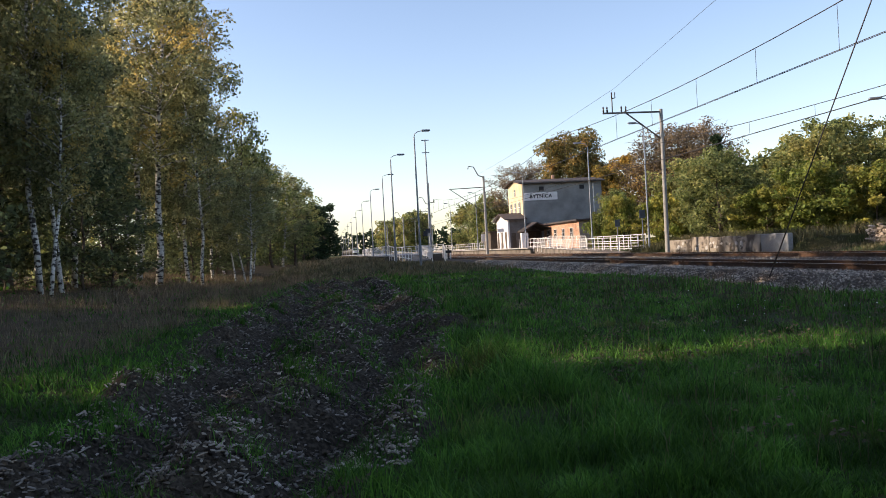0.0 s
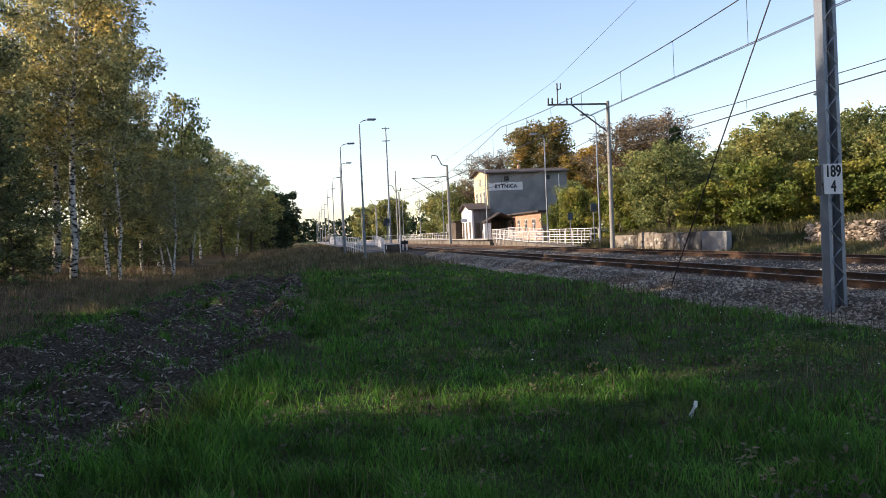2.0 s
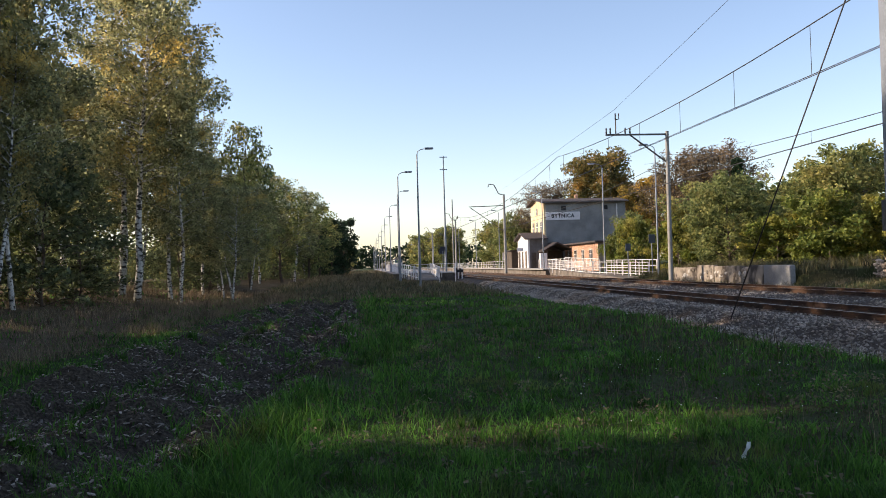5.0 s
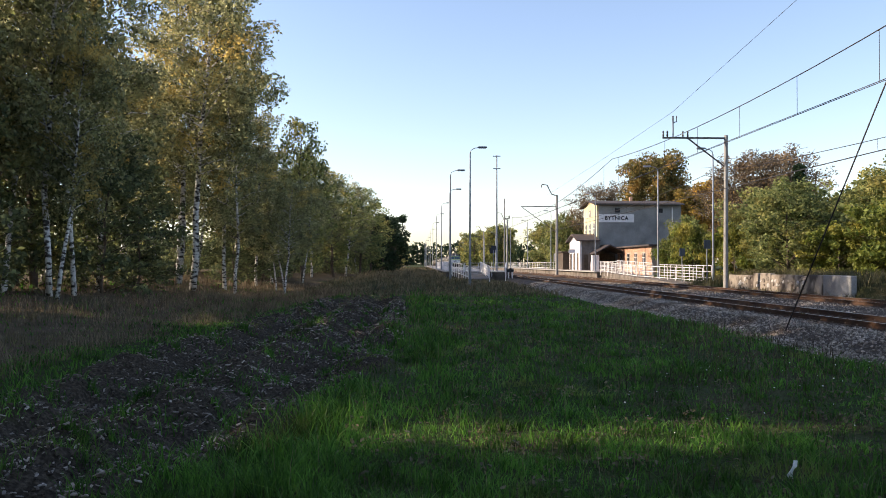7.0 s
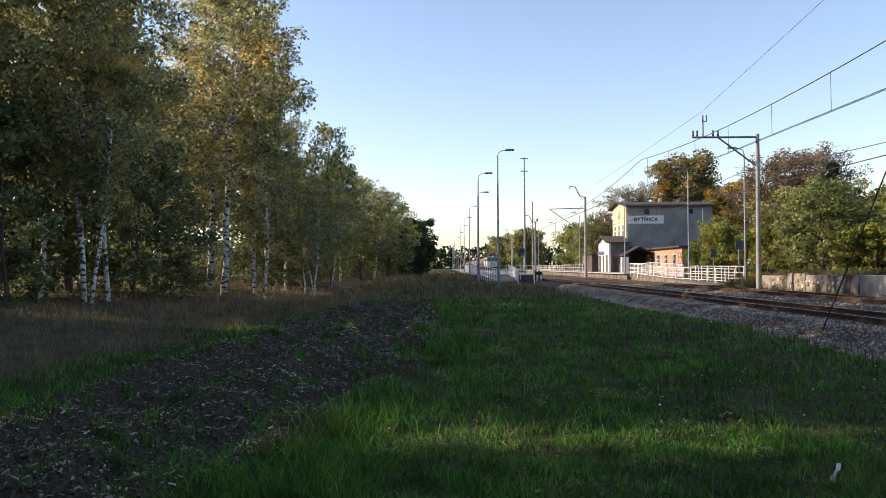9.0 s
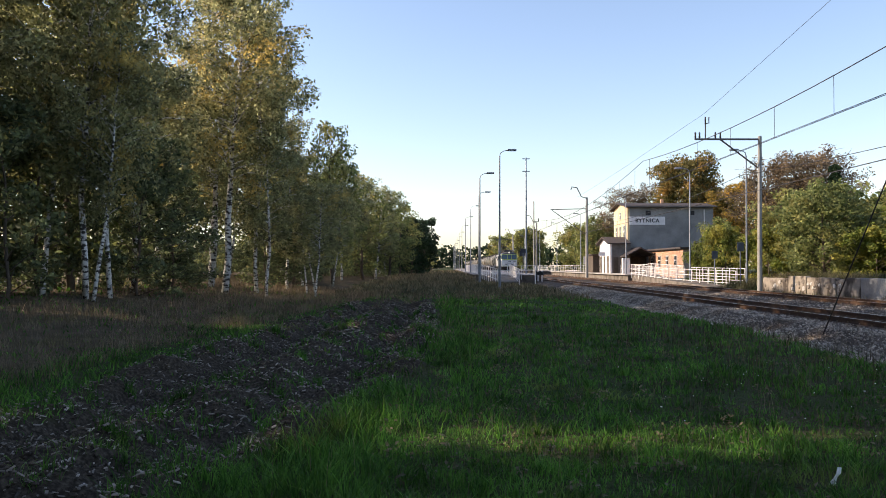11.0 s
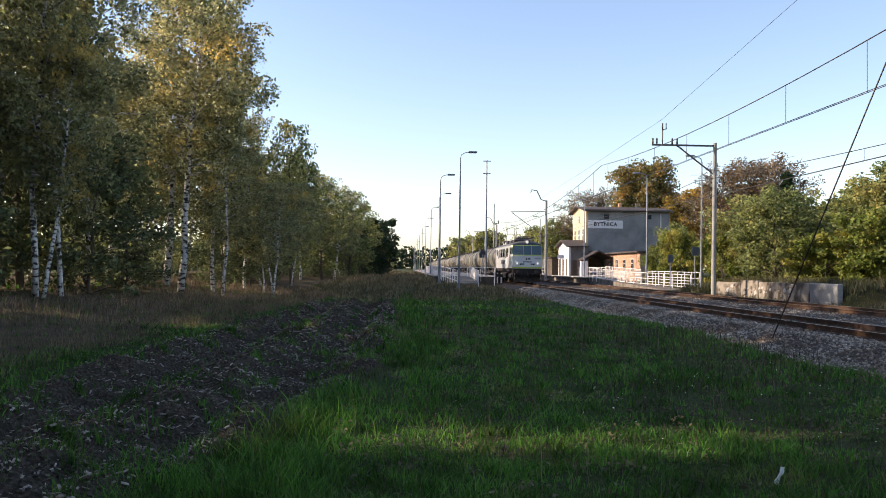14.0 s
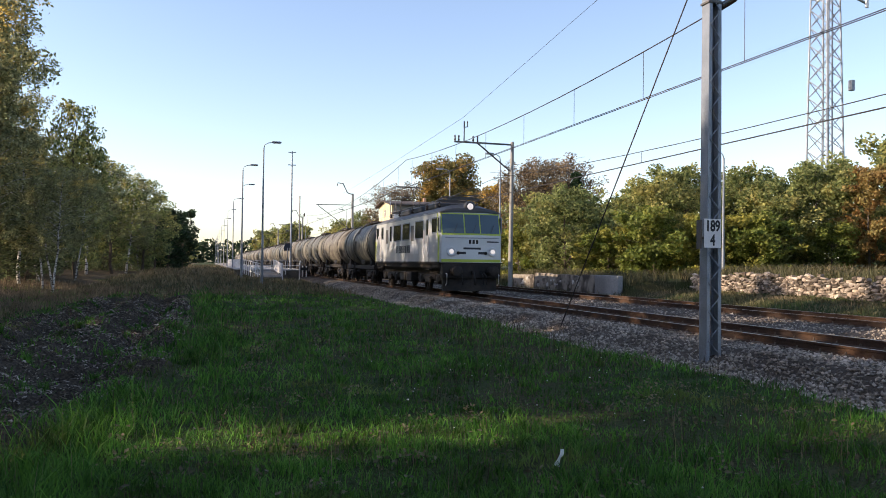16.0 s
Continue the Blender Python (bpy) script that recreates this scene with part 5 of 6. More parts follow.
            part("pane", side(a, b, z0 + 0.14, z1 + 0.14, 0.022), M["sidepane"], fr, "dark side window")
        for a in (2.6, 5.55, 11.5, 13.45):
            part("door" if a in (2.6, 13.45) else "grille", side(a, a + 0.6, 1.2 if a in (2.6, 13.45) else 2.2, 3.0, 0.008), M["silver"] if a in (2.6, 13.45) else M["darksteel"], root)
        for a in (2.5, 3.35, 13.4, 14.0):
            part("grab_rail", Shape().rod((X + sx * 0.06, a, 1.3), (X + sx * 0.06, a, 2.7), 0.018, n=5), M["white"], root)
        for k, w in enumerate((0.32, 0.3, 0.34, 0.24, 0.34, 0.32, 0.12, 0.32)):
            part("lettering_bar", side(6.3 + 0.4 * k, 6.3 + 0.4 * k + w, 1.6, 2.0, 0.008), M["blue"], root, "dark bar of large lettering")
        for a, b in ((5.45, 6.1), (4.6, 5.3)):
            part("panel_mark", side(a, b, 1.55, 2.05, 0.007), M["front"], root, "pale plain rectangle")
        part("sill", side(y0 + 0.25, y1 - 0.25, 1.06, 1.15, 0.03), M["under"], root)
        part("cantrail", side(y0 + 0.5, y1 - 0.5, 3.39, 3.45, 0.02), M["steel"], root)
        part("step", Shape().box(min(X * 0.86, X), 2.5, 0.35, max(X * 0.86, X), 3.2, 0.4).box(min(X * 0.86, X), 2.5, 0.75, max(X * 0.86, X), 3.2, 0.8), M["under"], root)
    # roof
    arch = [(-1.5, 3.424), (-1.42, 3.52), (-1.15, 3.68), (-0.7, 3.81), (0, 3.87), (0.7, 3.81), (1.15, 3.68), (1.42, 3.52), (1.5, 3.424)]
    r = Shape()
    cols = [(y0 + 0.32, 0.25), (y0 + 0.36, 0.55), (y0 + 1.1, 1.0), (y1 - 1.1, 1.0), (y1 - 0.36, 0.55), (y1 - 0.32, 0.25)]
    pts = [(x * (1 if k > 0.5 else 0.97), y, 3.424 + (z - 3.424) * k) for y, k in cols for x, z in arch]
    n = len(arch)
    fs = [(j * n + i, j * n + i + 1, (j + 1) * n + i + 1, (j + 1) * n + i) for j in range(len(cols) - 1) for i in range(n - 1)]
    fs += [tuple(range(n))[::-1], tuple(range((len(cols) - 1) * n, len(cols) * n))]
    r.add(pts, fs, False)
    roof = part("roof", r, M["locoroof"], root, "dark grey roof")
    top = part("top_headlamp", Shape().lathe([(0, 0.22), (0.25, 0.26), (0.4, 0.26), (0.42, 0.2)], (0, y0 + 0.75, 3.72), (0, -1, 0), 20), M["locoroof"], root)
    part("lamp", Shape().lathe([(0, 0.15), (0.02, 0.1)], (0, y0 + 0.33, 3.72), (0, -1, 0), 16), M["lampglow"], top, "lit white top headlamp")
    for a, b in ((4.2, 6.2), (6.8, 9.0), (9.6, 11.6)):
        part("roof_box", Shape().box(-0.75, a, 3.8, 0.75, b, 4.12, cut=0.06), M["locoroof"], root)
    for x in (-0.95, 0.95):
        part("busbar", Shape().rod((x, 2.4, 4.12), (x, 13.5, 4.12), 0.025, n=5), M["darksteel"], root)
        for y in (2.8, 5.0, 8.0, 11.0, 13.2):
            part("insulator", Shape().lathe([(0, 0.05), (0.06, 0.08), (0.12, 0.05), (0.18, 0.08), (0.26, 0.04)], (x, y, 3.78), (0, 0, 1), 8), M["ceramic"], root)
    for name, yc, up in (("pantograph", 2.9, 4.3), ("pantograph", 12.9, 5.7)):
        p = Shape()
        zk = 4.25 + (up - 4.25) * 0.5
        spread = 1.5 if up < 5 else 0.95
        for x in (-0.6, 0.6):
            for d in (-1, 1):
                p.rod((x, yc + d * 0.4, 4.2), (x * 0.9, yc + d * spread, zk), 0.03, n=6)
                p.rod((x * 0.9, yc + d * spread, zk), (x * 0.7, yc + d * 0.12, up), 0.022, n=6)
        for d in (-1, 1):
            p.rod((-0.6, yc + d * spread, zk), (0.6, yc + d * spread, zk), 0.02, n=5)
            p.path([(-0.95, yc + d * 0.15, up - 0.12), (-0.7, yc + d * 0.15, up), (0.7, yc + d * 0.15, up), (0.95, yc + d * 0.15, up - 0.12)], 0.025)
        p.box(-0.8, yc - 0.9, 4.1, 0.8, yc - 0.8, 4.2).box(-0.8, yc + 0.8, 4.1, 0.8, yc + 0.9, 4.2)
        part(name, p, M["darksteel"], root, "raised pantograph" if up > 5 else "folded pantograph")
    # the body sits high over the frame
    for ob in root.children:
        ob.location.z += 0.33
    # below the floor
    part("frame", Shape().box(-1.4, y0 + 0.3, 1.2, 1.4, y1 - 0.3, 1.44).box(-0.95, y0 + 0.5, 0.62, 0.95, y1 - 0.5, 1.2), M["under"], root)
    part("buffer_beam", Shape().box(-1.42, y0 + 0.02, 0.72, 1.42, y0 + 0.36, 1.44, cut=0.03), M["under"], root)
    part("snow_plough", Shape().add([(-1.3, y0 + 0.25, 0.15), (0, y0 - 0.05, 0.15), (1.3, y0 + 0.25, 0.15), (-1.3, y0 + 0.3, 0.72), (0, y0 + 0.1, 0.72), (1.3, y0 + 0.3, 0.72),
                                     (-1.3, y0 + 0.5, 0.15), (1.3, y0 + 0.5, 0.15), (-1.3, y0 + 0.5, 0.72), (1.3, y0 + 0.5, 0.72)],
                                    [(0, 1, 4, 3), (1, 2, 5, 4), (6, 8, 9, 7), (0, 3, 8, 6), (2, 7, 9, 5), (3, 4, 5, 9, 8), (1, 0, 6, 7, 2)]), M["under"], root)
    for x in (-0.55, 0.45, 0.6):
        part("brake_hose", Shape().path([(x, y0 + 0.05, 1.0), (x, y0 - 0.25, 0.85), (x + 0.05, y0 - 0.2, 0.45)], 0.03), M["black"], root)
    for x in (-1.25, 1.25):
        part("grab_rail", Shape().path([(x, y0 - 0.02, 0.95), (x, y0 - 0.18, 0.9), (x, y0 - 0.18, 0.5), (x, y0 + 0.05, 0.4)], 0.02), M["white"], root)
    for a in (6.6, 8.0):
        part("equipment_box", Shape().box(-1.35, a, 0.45, 1.35, a + 1.1, 0.95, cut=0.05), M["under"], root)
    buffers(root, y0 + 0.02, -1)
    buffers(root, y1 - 0.02, 1)
    bogie(root, 3.7, 3.05, 0.625, SPIN)
    bogie(root, 12.2, 3.05, 0.625, SPIN)
    return root


def tank_wagon(mat, label, bands):
    root = thing("tank_wagon", label, "tank wagon", "tank wagons of the goods train")
    L, r, zc = 12.4, 1.5, 2.66
    a, b = 0.75, L - 0.75
    prof = [(0, 0.05), (0.05, 0.7), (0.16, 1.15), (0.32, 1.38), (0.5, r)] + [(0.5 + (b - a - 1.0) * k / 4, r) for k in range(1, 5)]
    prof += [(b - a - 0.32, 1.38), (b - a - 0.16, 1.15), (b - a - 0.05, 0.7), (b - a, 0.05)]
    part("tank", Shape().lathe(prof, (0, a, zc), (0, 1, 0), 28), mat, root)
    for y in bands:
        part("band", Shape().lathe([(0, r + 0.005), (0, r + 0.035), (0.09, r + 0.035), (0.09, r + 0.005)], (0, y, zc), (0, 1, 0), 28), M["under"], root, "dark steel strap")
    part("dome", Shape().lathe([(0, 0.45), (0.24, 0.45), (0.3, 0.4), (0.32, 0.05)], (0, L / 2, zc + r - 0.08), (0, 0, 1), 16), M["under"], root)
    for a in (L / 2 - 2.2, L / 2 + 0.55):
        part("walkway", Shape().box(-0.4, a, zc + r + 0.06, 0.4, a + 1.65, zc + r + 0.1), M["darksteel"], root)
    for sx in (-1, 1):
        lad = Shape()
        for d in (-0.2, 0.2):
            lad.path([(sx * 1.5, L / 2 + d, 0.7), (sx * 1.56, L / 2 + d, zc), (sx * 1.15, L / 2 + d, zc + 1.15), (sx * 0.45, L / 2 + d, zc + r + 0.1)], 0.025, 5)
        for k in range(8):
            lad.rod((sx * (1.5 + 0.006 * k), L / 2 - 0.2, 0.8 + 0.26 * k), (sx * (1.5 + 0.006 * k), L / 2 + 0.2, 0.8 + 0.26 * k), 0.015, n=4)
        part("ladder", lad, M["darksteel"], root)
        part("sole_bar", Shape().box(sx * 1.05 - 0.08, 0.55, 0.98, sx * 1.05 + 0.08, L - 0.55, 1.24), M["under"], root)
        part("saddle", Shape().box(sx * 0.9 - 0.3, 2.0, 1.2, sx * 0.9 + 0.2, 2.5, 1.7).box(sx * 0.9 - 0.3, L - 2.5, 1.2, sx * 0.9 + 0.2, L - 2.0, 1.7), M["under"], root)
        part("lettering_panel", Shape().box(sx * 1.2 - 0.02, 4.2, 1.28, sx * 1.2 + 0.02, 5.4, 1.6), M["black"], root, "plain dark panel")
    part("headstock", Shape().box(-1.3, 0.55, 0.9, 1.3, 0.7, 1.24).box(-1.3, L - 0.7, 0.9, 1.3, L - 0.55, 1.24), M["under"], root)
    part("outlet_pipe", Shape().rod((-1.3, L / 2 + 0.5, 0.75), (1.3, L / 2 + 0.5, 0.75), 0.07, n=8).rod((0, L / 2 + 0.5, 0.75), (0, L / 2 + 0.5, 1.3), 0.12, n=8), M["under"], root)
    part("end_rail", Shape().path([(-1.2, 0.6, 1.2), (-1.2, 0.6, 2.2), (1.2, 0.6, 2.2), (1.2, 0.6, 1.2)], 0.025, 5), M["darksteel"], root)
    buffers(root, 0.6, -1)
    buffers(root, L - 0.6, 1)
    bogie(root, 2.3, 1.85, 0.46)
    bogie(root, L - 2.3, 1.85, 0.46)
    return root


# Place of the front buffers when the clip ends
END_Y = 33.6
LOCO = locomotive()
WAGONS = []
dark = tank_wagon(M["tank"], "dirty dark grey four-axle oil tank wagon", (2.0, 6.9, 10.3))
pale = tank_wagon(M["tankpale"], "grimy pale beige four-axle tank wagon", (2.1, 10.2))
for k in range(22):
    src = dark if k in (0, 2, 3, 5, 6, 9, 12, 13, 16, 19) else pale
    WAGONS.append(src if k in (0, 1) else copy_thing(src, pose(AXIS_1, 400, 0)))


# ---- grass, weeds, stones, chips ----
def blades(name, x, y, z, height, width, mat, rng, lean=0.45):
    """Bent blades, two faces each."""
    n = len(x)
    a = rng.uniform(0, 2 * np.pi, n)
    side = np.stack([np.cos(a), np.sin(a), np.zeros(n)], 1) * width[:, None]
    b = rng.uniform(0, 2 * np.pi, n)
    tip = np.stack([np.cos(b), np.sin(b), np.zeros(n)], 1) * (height * lean * rng.uniform(0.2, 1.3, n))[:, None]
    base = np.stack([x, y, z], 1)
    up = np.stack([np.zeros(n), np.zeros(n), height], 1)
    mid = base + up * 0.55 + tip * 0.3
    top = base + up * rng.uniform(0.85, 1.0, n)[:, None] + tip
    verts = np.stack([base - side, base + side, mid + side * 0.75, mid - side * 0.75, top + side * 0.12, top - side * 0.12], 1).reshape(-1, 3)
    k = np.arange(n)[:, None] * 6
    quads = np.concatenate([k + np.array([0, 1, 2, 3]), k + np.array([3, 2, 4, 5])])
    return soup(name, verts, quads, mat)


def meadow():
    rng = np.random.default_rng(21)
    n = 190000
    r = 2.6 * np.exp(rng.uniform(0, np.log(48 / 2.6), n))
    az = np.radians(rng.uniform(-46, 64, n))
    x, y = r * np.sin(az), r * np.cos(az)
    soil = soil_share(x, y)
    dry = smooth(-6.5, -9.0, x) * smooth(8, 14, y)
    bare = smooth(0.9, 1.5, wave_noise(x, y, 31, 4, 0.22) + 0.3 + 0.55 * smooth(2.0, 5.5, x) * smooth(22, 9, y))
    lane = (x - rut_left(y)) / (rut_right(y) - rut_left(y))
    tufts = smooth(0.0, 0.6, wave_noise(x, y, 36, 3, 0.4) + 0.3 * np.cos(lane * 4 * np.pi))
    soil = soil * (1.08 - 0.5 * tufts)
    keep = (x < 8.7 + 0.3 * wave_noise(x, y, 33, 3, 0.5)) & (rng.uniform(0, 1, n) > soil * 0.92) & (rng.uniform(0, 1, n) > dry * 0.8) & (rng.uniform(0, 1, n) > 0.72 * bare)
    x, y, r, bare = x[keep], y[keep], r[keep], bare[keep]
    lush = (0.75 + 0.4 * wave_noise(x, y, 32, 3, 0.12)) * np.clip(0.85 + 0.6 * wave_noise(x, y, 39, 2, 0.9), 0.35, 1.7)
    edge = 1 + 1.1 * np.exp(-((x - rut_right(y) - 0.7) / 0.8) ** 2)
    h = np.clip(0.115 * lush * edge * (1 - 0.4 * bare) * rng.uniform(0.5, 1.7, len(x)), 0.035, 0.42)
    w = 0.0042 * np.maximum(1, r / 5.0) * rng.uniform(0.7, 1.4, len(x))
    me = blades("meadow_grass", x, y, ground_height(x, y) - 0.01, h, w, M["grass"], rng, 0.7)
    tagged(new("meadow_grass", me), "short uneven green meadow grass", "grass", kind="stuff")
    # denser tufts, on the earth track and over the sward
    m = 420
    cy = 3.5 + 30 * rng.uniform(0, 1, m) ** 1.7
    u = rng.uniform(-0.05, 1.05, m)
    cx = np.where(np.arange(m) < 200, rut_left(cy) + u * (rut_right(cy) - rut_left(cy)), rng.uniform(-1.5, 8.6, m))
    cr, ch = rng.uniform(0.06, 0.3, m), rng.uniform(0.06, 0.2, m)
    i = rng.integers(0, m, 20000)
    a, d = rng.uniform(0, 2 * np.pi, len(i)), np.abs(rng.normal(0, 0.6, len(i))) * cr[i]
    x, y = cx[i] + d * np.cos(a) * 1.3, cy[i] + d * np.sin(a)
    me = blades("grass_tufts", x, y, ground_height(x, y) - 0.01, ch[i] * rng.uniform(0.5, 1.3, len(i)), 0.0032 * np.maximum(1, y / 5), M["grass"], rng, 0.8)
    tagged(new("grass_tufts", me), "coarse green grass tufts on earth and meadow", "grass", kind="stuff")
    # long blades arching over at the edge of the track
    n = 420
    y = rng.uniform(4.6, 9.5, n)
    x = rut_right(y) + 0.2 + np.abs(rng.normal(0, 1.4, n))
    me = blades("arching_grass", x, y, ground_height(x, y), rng.uniform(0.18, 0.36, n), np.full(n, 0.005), M["grass"], rng, 1.2)
    tagged(new("arching_grass", me), "long arching grass blades beside the earth track", "grass", kind="stuff")
    # pale seed stems standing above the sward
    n = 2200
    x, y = rng.uniform(-1.5, 9, n), 3 + 24 * rng.uniform(0, 1, n) ** 1.6
    ok = soil_share(x, y) < 0.3
    x, y = x[ok], y[ok]
    me = blades("seed_stems", x, y, ground_height(x, y), rng.uniform(0.2, 0.5, len(x)), 0.0018 * np.maximum(1, y / 8), M["drygrass"], rng, 0.3)
    tagged(new("seed_stems", me), "thin dry seed stems in the meadow", "grass", kind="stuff")
    # dark withered stalks where the sward is thin
    n = 2600
    x, y = rng.uniform(0.5, 8.6, n), 5 + 17 * rng.uniform(0, 1, n) ** 1.3
    ok = wave_noise(x, y, 31, 4, 0.22) + 0.5 * smooth(2.0, 5.5, x) > 0.35
    x, y = x[ok], y[ok]
    me = blades("withered_stalks", x, y, ground_height(x, y), rng.uniform(0.15, 0.5, len(x)), 0.003 * np.maximum(1, y / 8), M["stalk"], rng, 0.35)
    tagged(new("withered_stalks", me), "dark withered weed stalks in the meadow", "weeds", kind="stuff")
    # tall dry grass before the wood
    n = 26000
    y = 9 + 45 * rng.uniform(0, 1, n) ** 1.2
    x = -6.3 - np.abs(rng.normal(0, 4.2, n)) + 0.09 * np.clip(y - 20, 0, 40)
    h = rng.uniform(0.1, 0.5, n) * (0.7 + 0.4 * wave_noise(x, y, 35, 3, 0.15))
    me = blades("dry_grass", x, y, ground_height(x, y) - 0.02, np.clip(h, 0.1, 0.8), 0.0035 * np.maximum(1, y / 12), M["drygrass"], rng, 0.45)
    tagged(new("dry_grass", me), "tall brown dry grass along the wood's edge", "grass", kind="stuff")
    # straw matted on the far half of the earth track
    n = 9000
    y = 17 + 34 * rng.uniform(0, 1, n)
    x = rut_left(y) - 2.5 + rng.uniform(0, 1, n) * (rut_right(y) - rut_left(y) + 3.5)
    ok = wave_noise(x, y, 37, 3, 0.3) > 0.15
    x, y = x[ok], y[ok]
    me = blades("matted_straw", x, y, ground_height(x, y) - 0.01, rng.uniform(0.05, 0.22, len(x)), 0.004 * np.maximum(1, y / 9), M["drygrass"], rng, 1.6)
    tagged(new("matted_straw", me), "pale matted straw on the earth track", "grass", kind="stuff")
    # rough grass beyond, towards the platform
    n = 9000
    y = 42 + 33 * rng.uniform(0, 1, n)
    x = rng.uniform(-7, 8.2, n)
    me = blades("rough_grass", x, y, ground_height(x, y) - 0.02, rng.uniform(0.12, 0.42, n), 0.02 * y / 40, M["weed"], rng, 0.5)
    tagged(new("rough_grass", me), "rough grass and weeds towards the platform", "grass", kind="stuff")

    n = 8000
    y = 74 + 130 * rng.uniform(0, 1, n) ** 1.5
    x = rng.uniform(-6, 2.5, n)
    me = blades("verge_grass", x, y, ground_height(x, y) - 0.03, rng.uniform(0.25, 0.8, n), 0.05 * y / 80, M["weed"], rng, 0.5)
    tagged(new("verge_grass", me), "tall rough grass beside the platform", "grass", kind="stuff")


meadow()


def low_weeds():
    """Broad low leaves in patches, and a few white flowers."""
    rng = np.random.default_rng(71)
    clumps = []
    for _ in range(420):
        y = 3.2 + 17 * rng.uniform(0, 1) ** 1.5
        x = rng.uniform(-1.0, 8.6)
        if soil_share(np.array([x]), np.array([y]))[0] > 0.3:
            continue
        clumps.append((x, y, height_at(x, y) + 0.03, rng.uniform(0.08, 0.22)))
    c = np.array(clumps)
    me = leaf_mesh("low_weeds", rng, c, 9000, 0.028, M["weed"], flat=1.5)
    tagged(new("low_weeds", me), "low broad-leaved weeds in the meadow", "weeds", kind="stuff")
    n = 70
    x, y = rng.normal(5.2, 1.6, n), rng.normal(10.0, 2.2, n)
    ok = (x < 8.6) & (y > 4)
    x, y = x[ok], y[ok]
    pebbles("meadow_flowers", x, y, ground_height(x, y) + rng.uniform(0.06, 0.3, len(x)), rng.uniform(0.006, 0.013, len(x)), M["white"], rng, "tiny white flowers in the meadow", "flowers")




def bank_weeds():
    rng = np.random.default_rng(41)
    xs, ys, hs = [], [], []
    for x0, x1, y0, y1, n, lo, hi in ((20.7, 23.5, 36.5, 60, 7000, 0.2, 0.75), (24.3, 28, 4, 37, 9000, 0.25, 0.85), (20.3, 24.0, 8, 36.5, 8000, 0.06, 0.22), (23.5, 24.02, 6, 36.5, 900, 0.1, 0.4), (20.25, 20.55, 36, 60, 900, 0.2, 0.6), (26, 36, 37, 46, 4000, 0.3, 0.8),
                                      (19.6, 20.5, 30, 60, 1500, 0.1, 0.35)):
        xs.append(rng.uniform(x0, x1, n)), ys.append(rng.uniform(y0, y1, n)), hs.append(rng.uniform(lo, hi, n))
    x, y, h = np.concatenate(xs), np.concatenate(ys), np.concatenate(hs)
    me = blades("bank_weeds", x, y, ground_height(x, y) - 0.03, h, np.full(len(x), 0.02), M["weed"], rng, 0.5)
    tagged(new("bank_weeds", me), "dry and green weeds on the bank over the walls", "weeds", kind="stuff")


bank_weeds()


def undergrowth():
    rng = np.random.default_rng(51)
    clumps = []
    for _ in range(560):
        y = rng.uniform(16, 125)
        x = -17.5 + 0.115 * max(0, y - 20) - abs(rng.normal(0, 5)) - 0.5
        clumps.append((x, y, height_at(x, y) + rng.uniform(0.2, 1.8), rng.uniform(0.5, 1.2)))
    # the darker leaf colour carries the shade inside the wood
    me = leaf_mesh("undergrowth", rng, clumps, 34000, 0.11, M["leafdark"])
    tagged(new("undergrowth", me), "undergrowth inside the wood, leaf green darkened as shade", "undergrowth", kind="stuff")
    clumps = []
    for _ in range(520):
        y, x = rng.uniform(-25, 135), rng.uniform(-48, -33)
        if y > 40:
            x += 0.115 * (y - 40)
        clumps.append((x, y, rng.uniform(0.3, 5), rng.uniform(1.5, 2.6)))
    for _ in range(260):
        x, y = rng.uniform(38, 85), rng.uniform(2, 78)
        if y > 0.9 * x - 28 or x > 52:
            clumps.append((x, y, rng.uniform(0.8, 5), rng.uniform(1.5, 2.6)))
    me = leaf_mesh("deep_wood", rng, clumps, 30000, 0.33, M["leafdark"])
    tagged(new("deep_wood", me), "dense foliage deep in the wood, leaf green darkened as shade", "woods", kind="stuff")


undergrowth()


def pebbles(name, x, y, z, size, mat, rng, label, category, flat=0.7):
    """Irregular six-cornered stones."""
    n = len(x)
    base = np.array([(1, 0, 0), (0, 1, 0), (-1, 0, 0), (0, -1, 0), (0, 0, 1), (0, 0, -1)], dtype=float)
    v = base[None] * rng.uniform(0.55, 1.25, (n, 6, 1)) + rng.normal(0, 0.22, (n, 6, 3))
    v[:, :, 2] *= flat
    a = rng.uniform(0, 2 * np.pi, n)
    c, s = np.cos(a), np.sin(a)
    vx, vy = v[:, :, 0] * c[:, None] - v[:, :, 1] * s[:, None], v[:, :, 0] * s[:, None] + v[:, :, 1] * c[:, None]
    verts = np.stack([vx * size[:, None] + x[:, None], vy * size[:, None] + y[:, None], v[:, :, 2] * size[:, None] + z[:, None]], -1).reshape(-1, 3)
    tri = np.array([(0, 1, 4), (1, 2, 4), (2, 3, 4), (3, 0, 4), (1, 0, 5), (2, 1, 5), (3, 2, 5), (0, 3, 5)])
    faces = (np.arange(n)[:, None, None] * 6 + tri[None]).reshape(-1, 3)
    tagged(new(name, soup(name, verts, faces, mat)), label, category, kind="stuff")


def bed_height(x):
    return np.interp(x, [8.0, 8.45, 9.05, 9.75, 13.6, 14.4, 15.2, 19.4, 20.2, 20.5], [-0.5, -0.49, -0.45, -0.19, -0.16, -0.24, -0.2, -0.17, -0.3, -0.4])


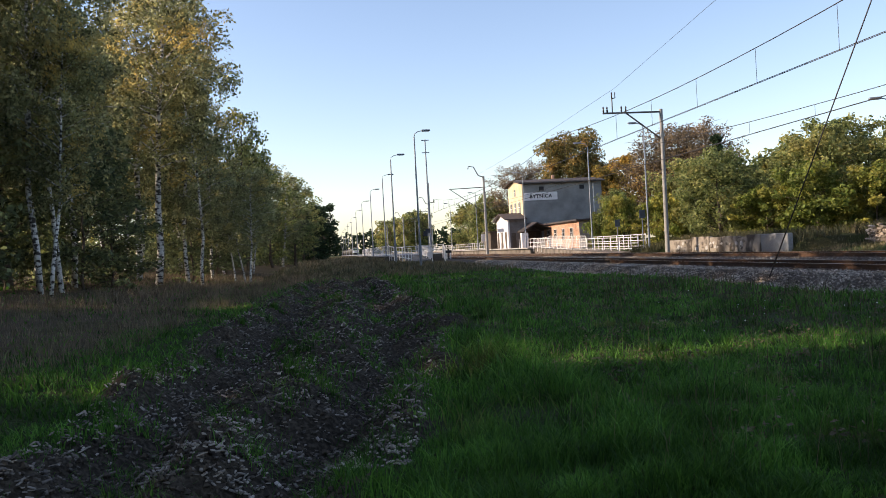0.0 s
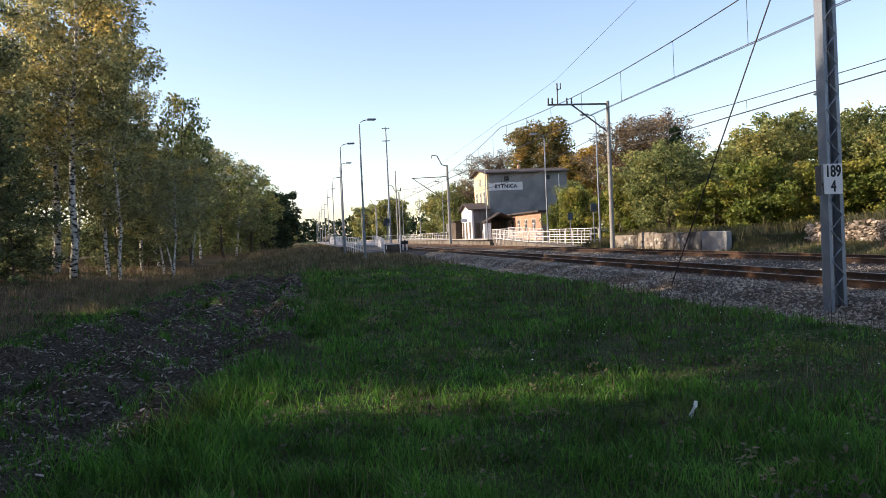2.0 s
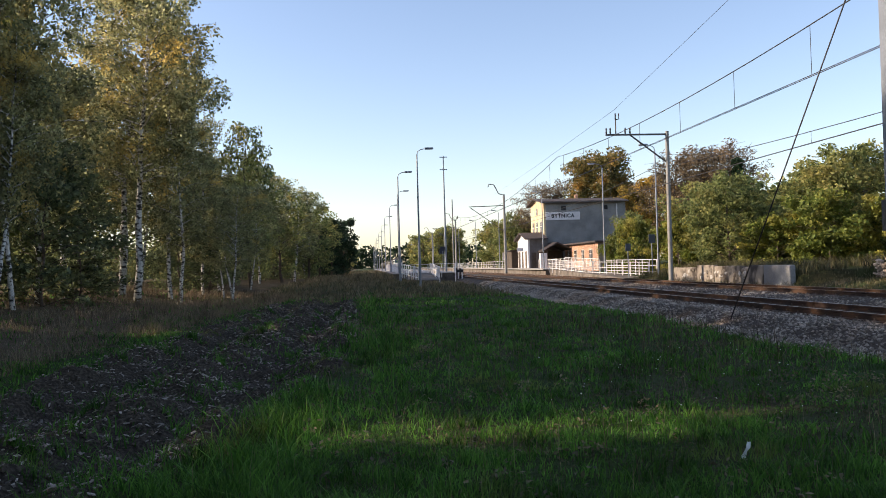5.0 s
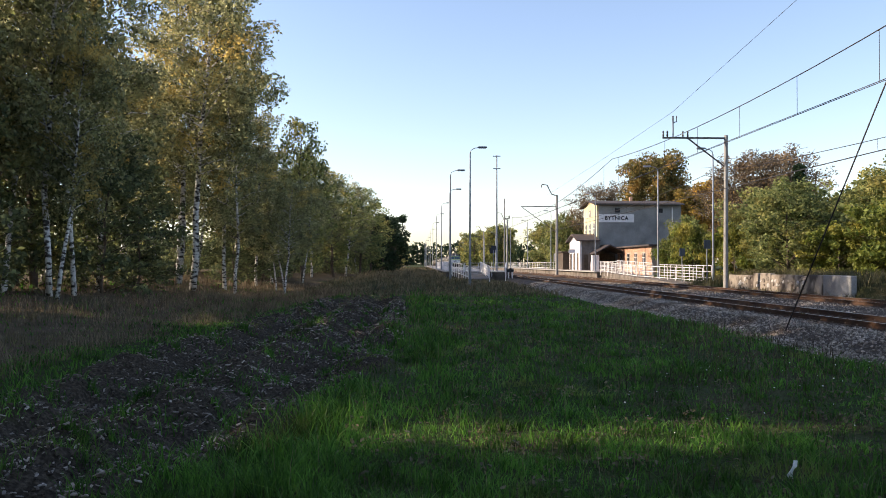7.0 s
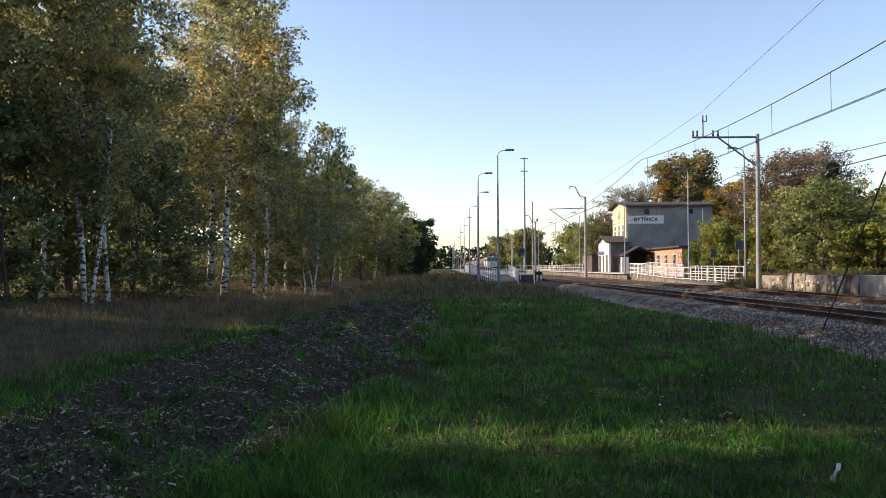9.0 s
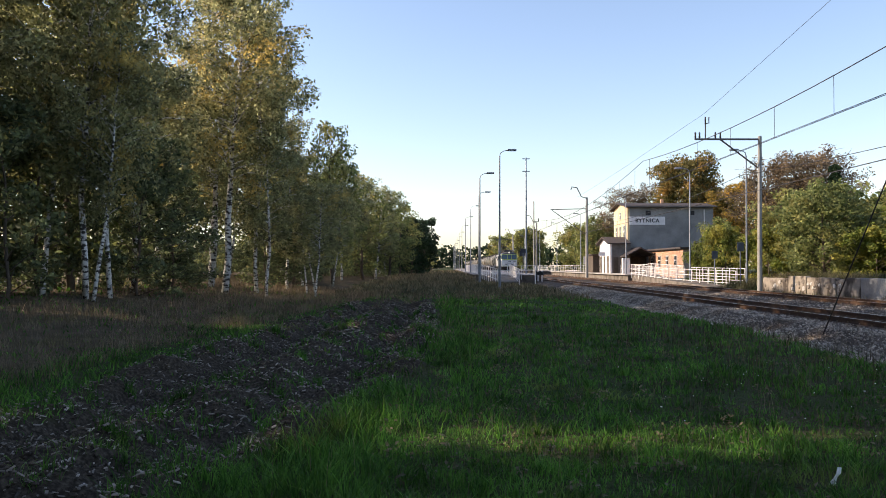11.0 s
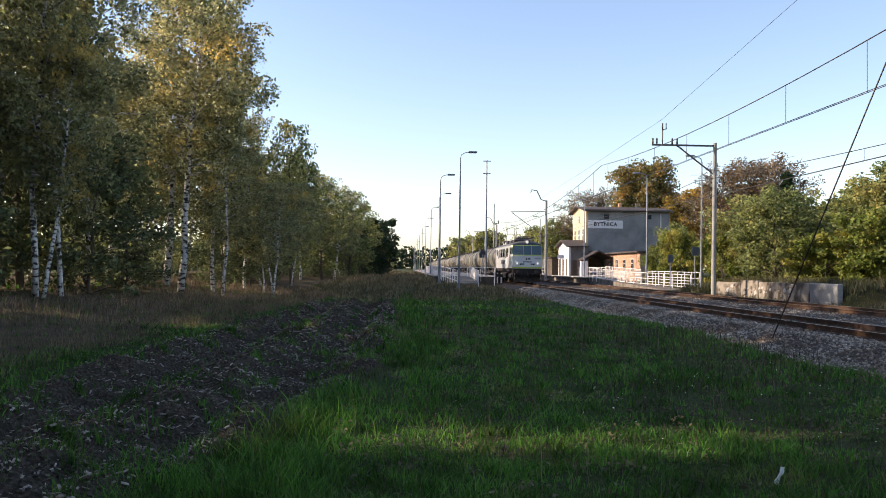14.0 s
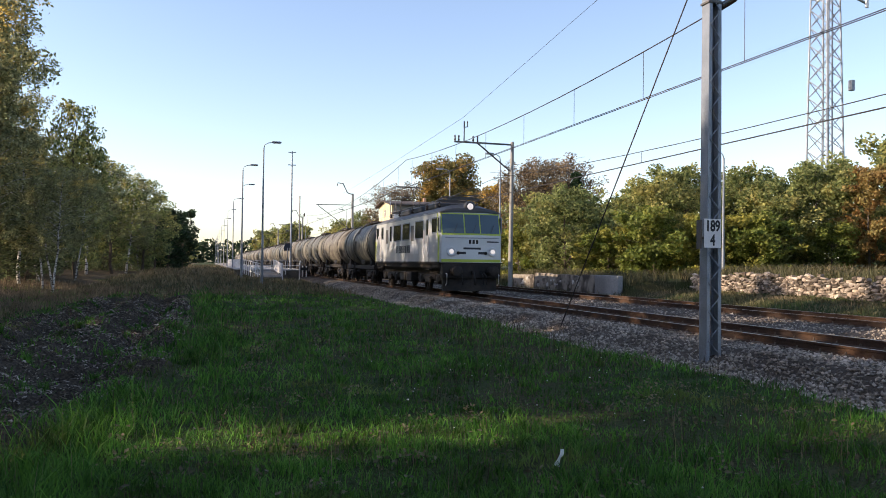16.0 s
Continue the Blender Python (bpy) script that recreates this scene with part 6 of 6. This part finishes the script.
def loose_stones():
    rng = np.random.default_rng(61)
    n = 40000
    y = 5 + 62 * rng.uniform(0, 1, n) ** 1.7
    x = np.where(rng.uniform(0, 1, n) < 0.58, rng.uniform(8.15, 10.75, n), rng.uniform(12.4, 20.2, n))
    size = rng.uniform(0.02, 0.046, n) * (1 + 0.25 * smooth(15, 50, y))
    pebbles("ballast_stones", x, y, bed_height(x) + rng.uniform(-0.01, 0.025, n), size, M["stone"], rng, "loose grey-brown ballast stones along the track", "ballast", 0.8)
    n = 19000
    y = 3.5 + 34 * rng.uniform(0, 1, n) ** 1.5
    u = rng.uniform(-0.02, 1.04, n)
    x = rut_left(y) + u * (rut_right(y) - rut_left(y))
    pebbles("soil_clods", x, y, ground_height(x, y), 0.009 + 0.03 * rng.uniform(0, 1, n) ** 2, M["clod"], rng, "dark clods of churned earth in the wheel ruts", "soil", 0.8)
    n = 15000
    y = 4.0 + 34 * rng.uniform(0, 1, n) ** 1.5
    u = rng.uniform(-0.05, 1.05, n)
    x = rut_left(y) + u * (rut_right(y) - rut_left(y))
    a, t = rng.uniform(0, 2 * np.pi, n), rng.uniform(-0.5, 0.5, n)
    ln, wd = (0.006 + 0.026 * rng.uniform(0, 1, n) ** 2) * (1 + 0.045 * (y - 4)), rng.uniform(0.004, 0.012, n) * (1 + 0.045 * (y - 4))
    d = np.stack([np.cos(a), np.sin(a), t], 1) * ln[:, None]
    s = np.stack([-np.sin(a), np.cos(a), rng.uniform(-0.4, 0.4, n)], 1) * wd[:, None]
    p = np.stack([x, y, ground_height(x, y) + 0.03 + 0.02 * rng.uniform(0, 1, n)], 1)
    top, up = p, np.array([0, 0, 0.008])
    verts = np.stack([p - d - s, p + d - s, p + d + s, p - d + s, p - d - s - up, p + d - s - up, p + d + s - up, p - d + s - up], 1).reshape(-1, 3)
    q = np.array([(0, 1, 2, 3), (7, 6, 5, 4), (0, 4, 5, 1), (1, 5, 6, 2), (2, 6, 7, 3), (3, 7, 4, 0)])
    faces = (np.arange(n)[:, None, None] * 8 + q[None]).reshape(-1, 4)
    tagged(new("wood_chips", soup("wood_chips", verts, faces, M["chip"])), "pale wood chips and bark scattered over the earth", "wood chips", kind="stuff")


loose_stones()
low_weeds()


def litter():
    root = thing("plastic_scrap", "crumpled white plastic scrap lying in the grass", "litter", at=pose(2.86, 6.12, height_at(2.86, 6.12), 18, 14, 30) @ Matrix.Scale(0.62, 4))
    s = Shape()
    rng = random.Random(2)
    pts = [(0.05 * (i - 1.5) + rng.uniform(-0.015, 0.015), rng.uniform(-0.02, 0.03), 0.02 + 0.06 * j + rng.uniform(-0.01, 0.01)) for j in range(5) for i in range(3 if j < 4 else 3)]
    back = [(x, y + 0.012, z) for x, y, z in pts]
    fs = [(3 * j + i, 3 * j + i + 1, 3 * j + i + 4, 3 * j + i + 3) for j in range(4) for i in range(2)]
    fs += [tuple(15 + k for k in q[::-1]) for q in fs]
    rim = [0, 1, 2, 5, 8, 11, 14, 13, 12, 9, 6, 3]
    fs += [(rim[(i + 1) % 12], rim[i], 15 + rim[i], 15 + rim[(i + 1) % 12]) for i in range(12)]
    s.add(pts + back, fs)
    part("sheet", s, M["plastic"], root)
    log = thing("broken_board", "short weathered grey board lying in the earth", "board", at=pose(-3.1, 10.8, height_at(-3.1, 10.8) + 0.04, 4, 3, 12))
    part("plank", Shape().box(-0.22, -0.05, -0.02, 0.22, 0.05, 0.025, cut=0.008), M["chip"], log)


litter()


# ---- what moves ----
def motions():
    times = [0, 11.5, 12, 12.5, 13, 13.5, 14, 14.5, 15, 15.5, 16]
    place = [END_Y + 377, 135, 123, 111, 98.8, 86.9, 75.5, 64.5, 54.1, 43.9, END_Y]
    beats = [0, 0.1, 1, 2, 3, 4, 5, 6, 7, 8, 9, 10, 11] + times[1:-1] + [15.9, 16]
    front = lambda t: float(np.interp(t, times, place))
    walk(LOCO, [(t, pose(AXIS_1, front(t), 0)) for t in beats])
    for k, w in enumerate(WAGONS):
        walk(w, [(t, pose(AXIS_1, front(t) + 15.9 + 12.4 * k, 0)) for t in beats])
    for ws, y, r in SPIN:
        step = 1 / 30
        walk(ws, [(i * step, pose(0, y, r, math.degrees(-(front(0) - front(i * step)) / r) % 360, 0, 0)) for i in range(481)])


motions()
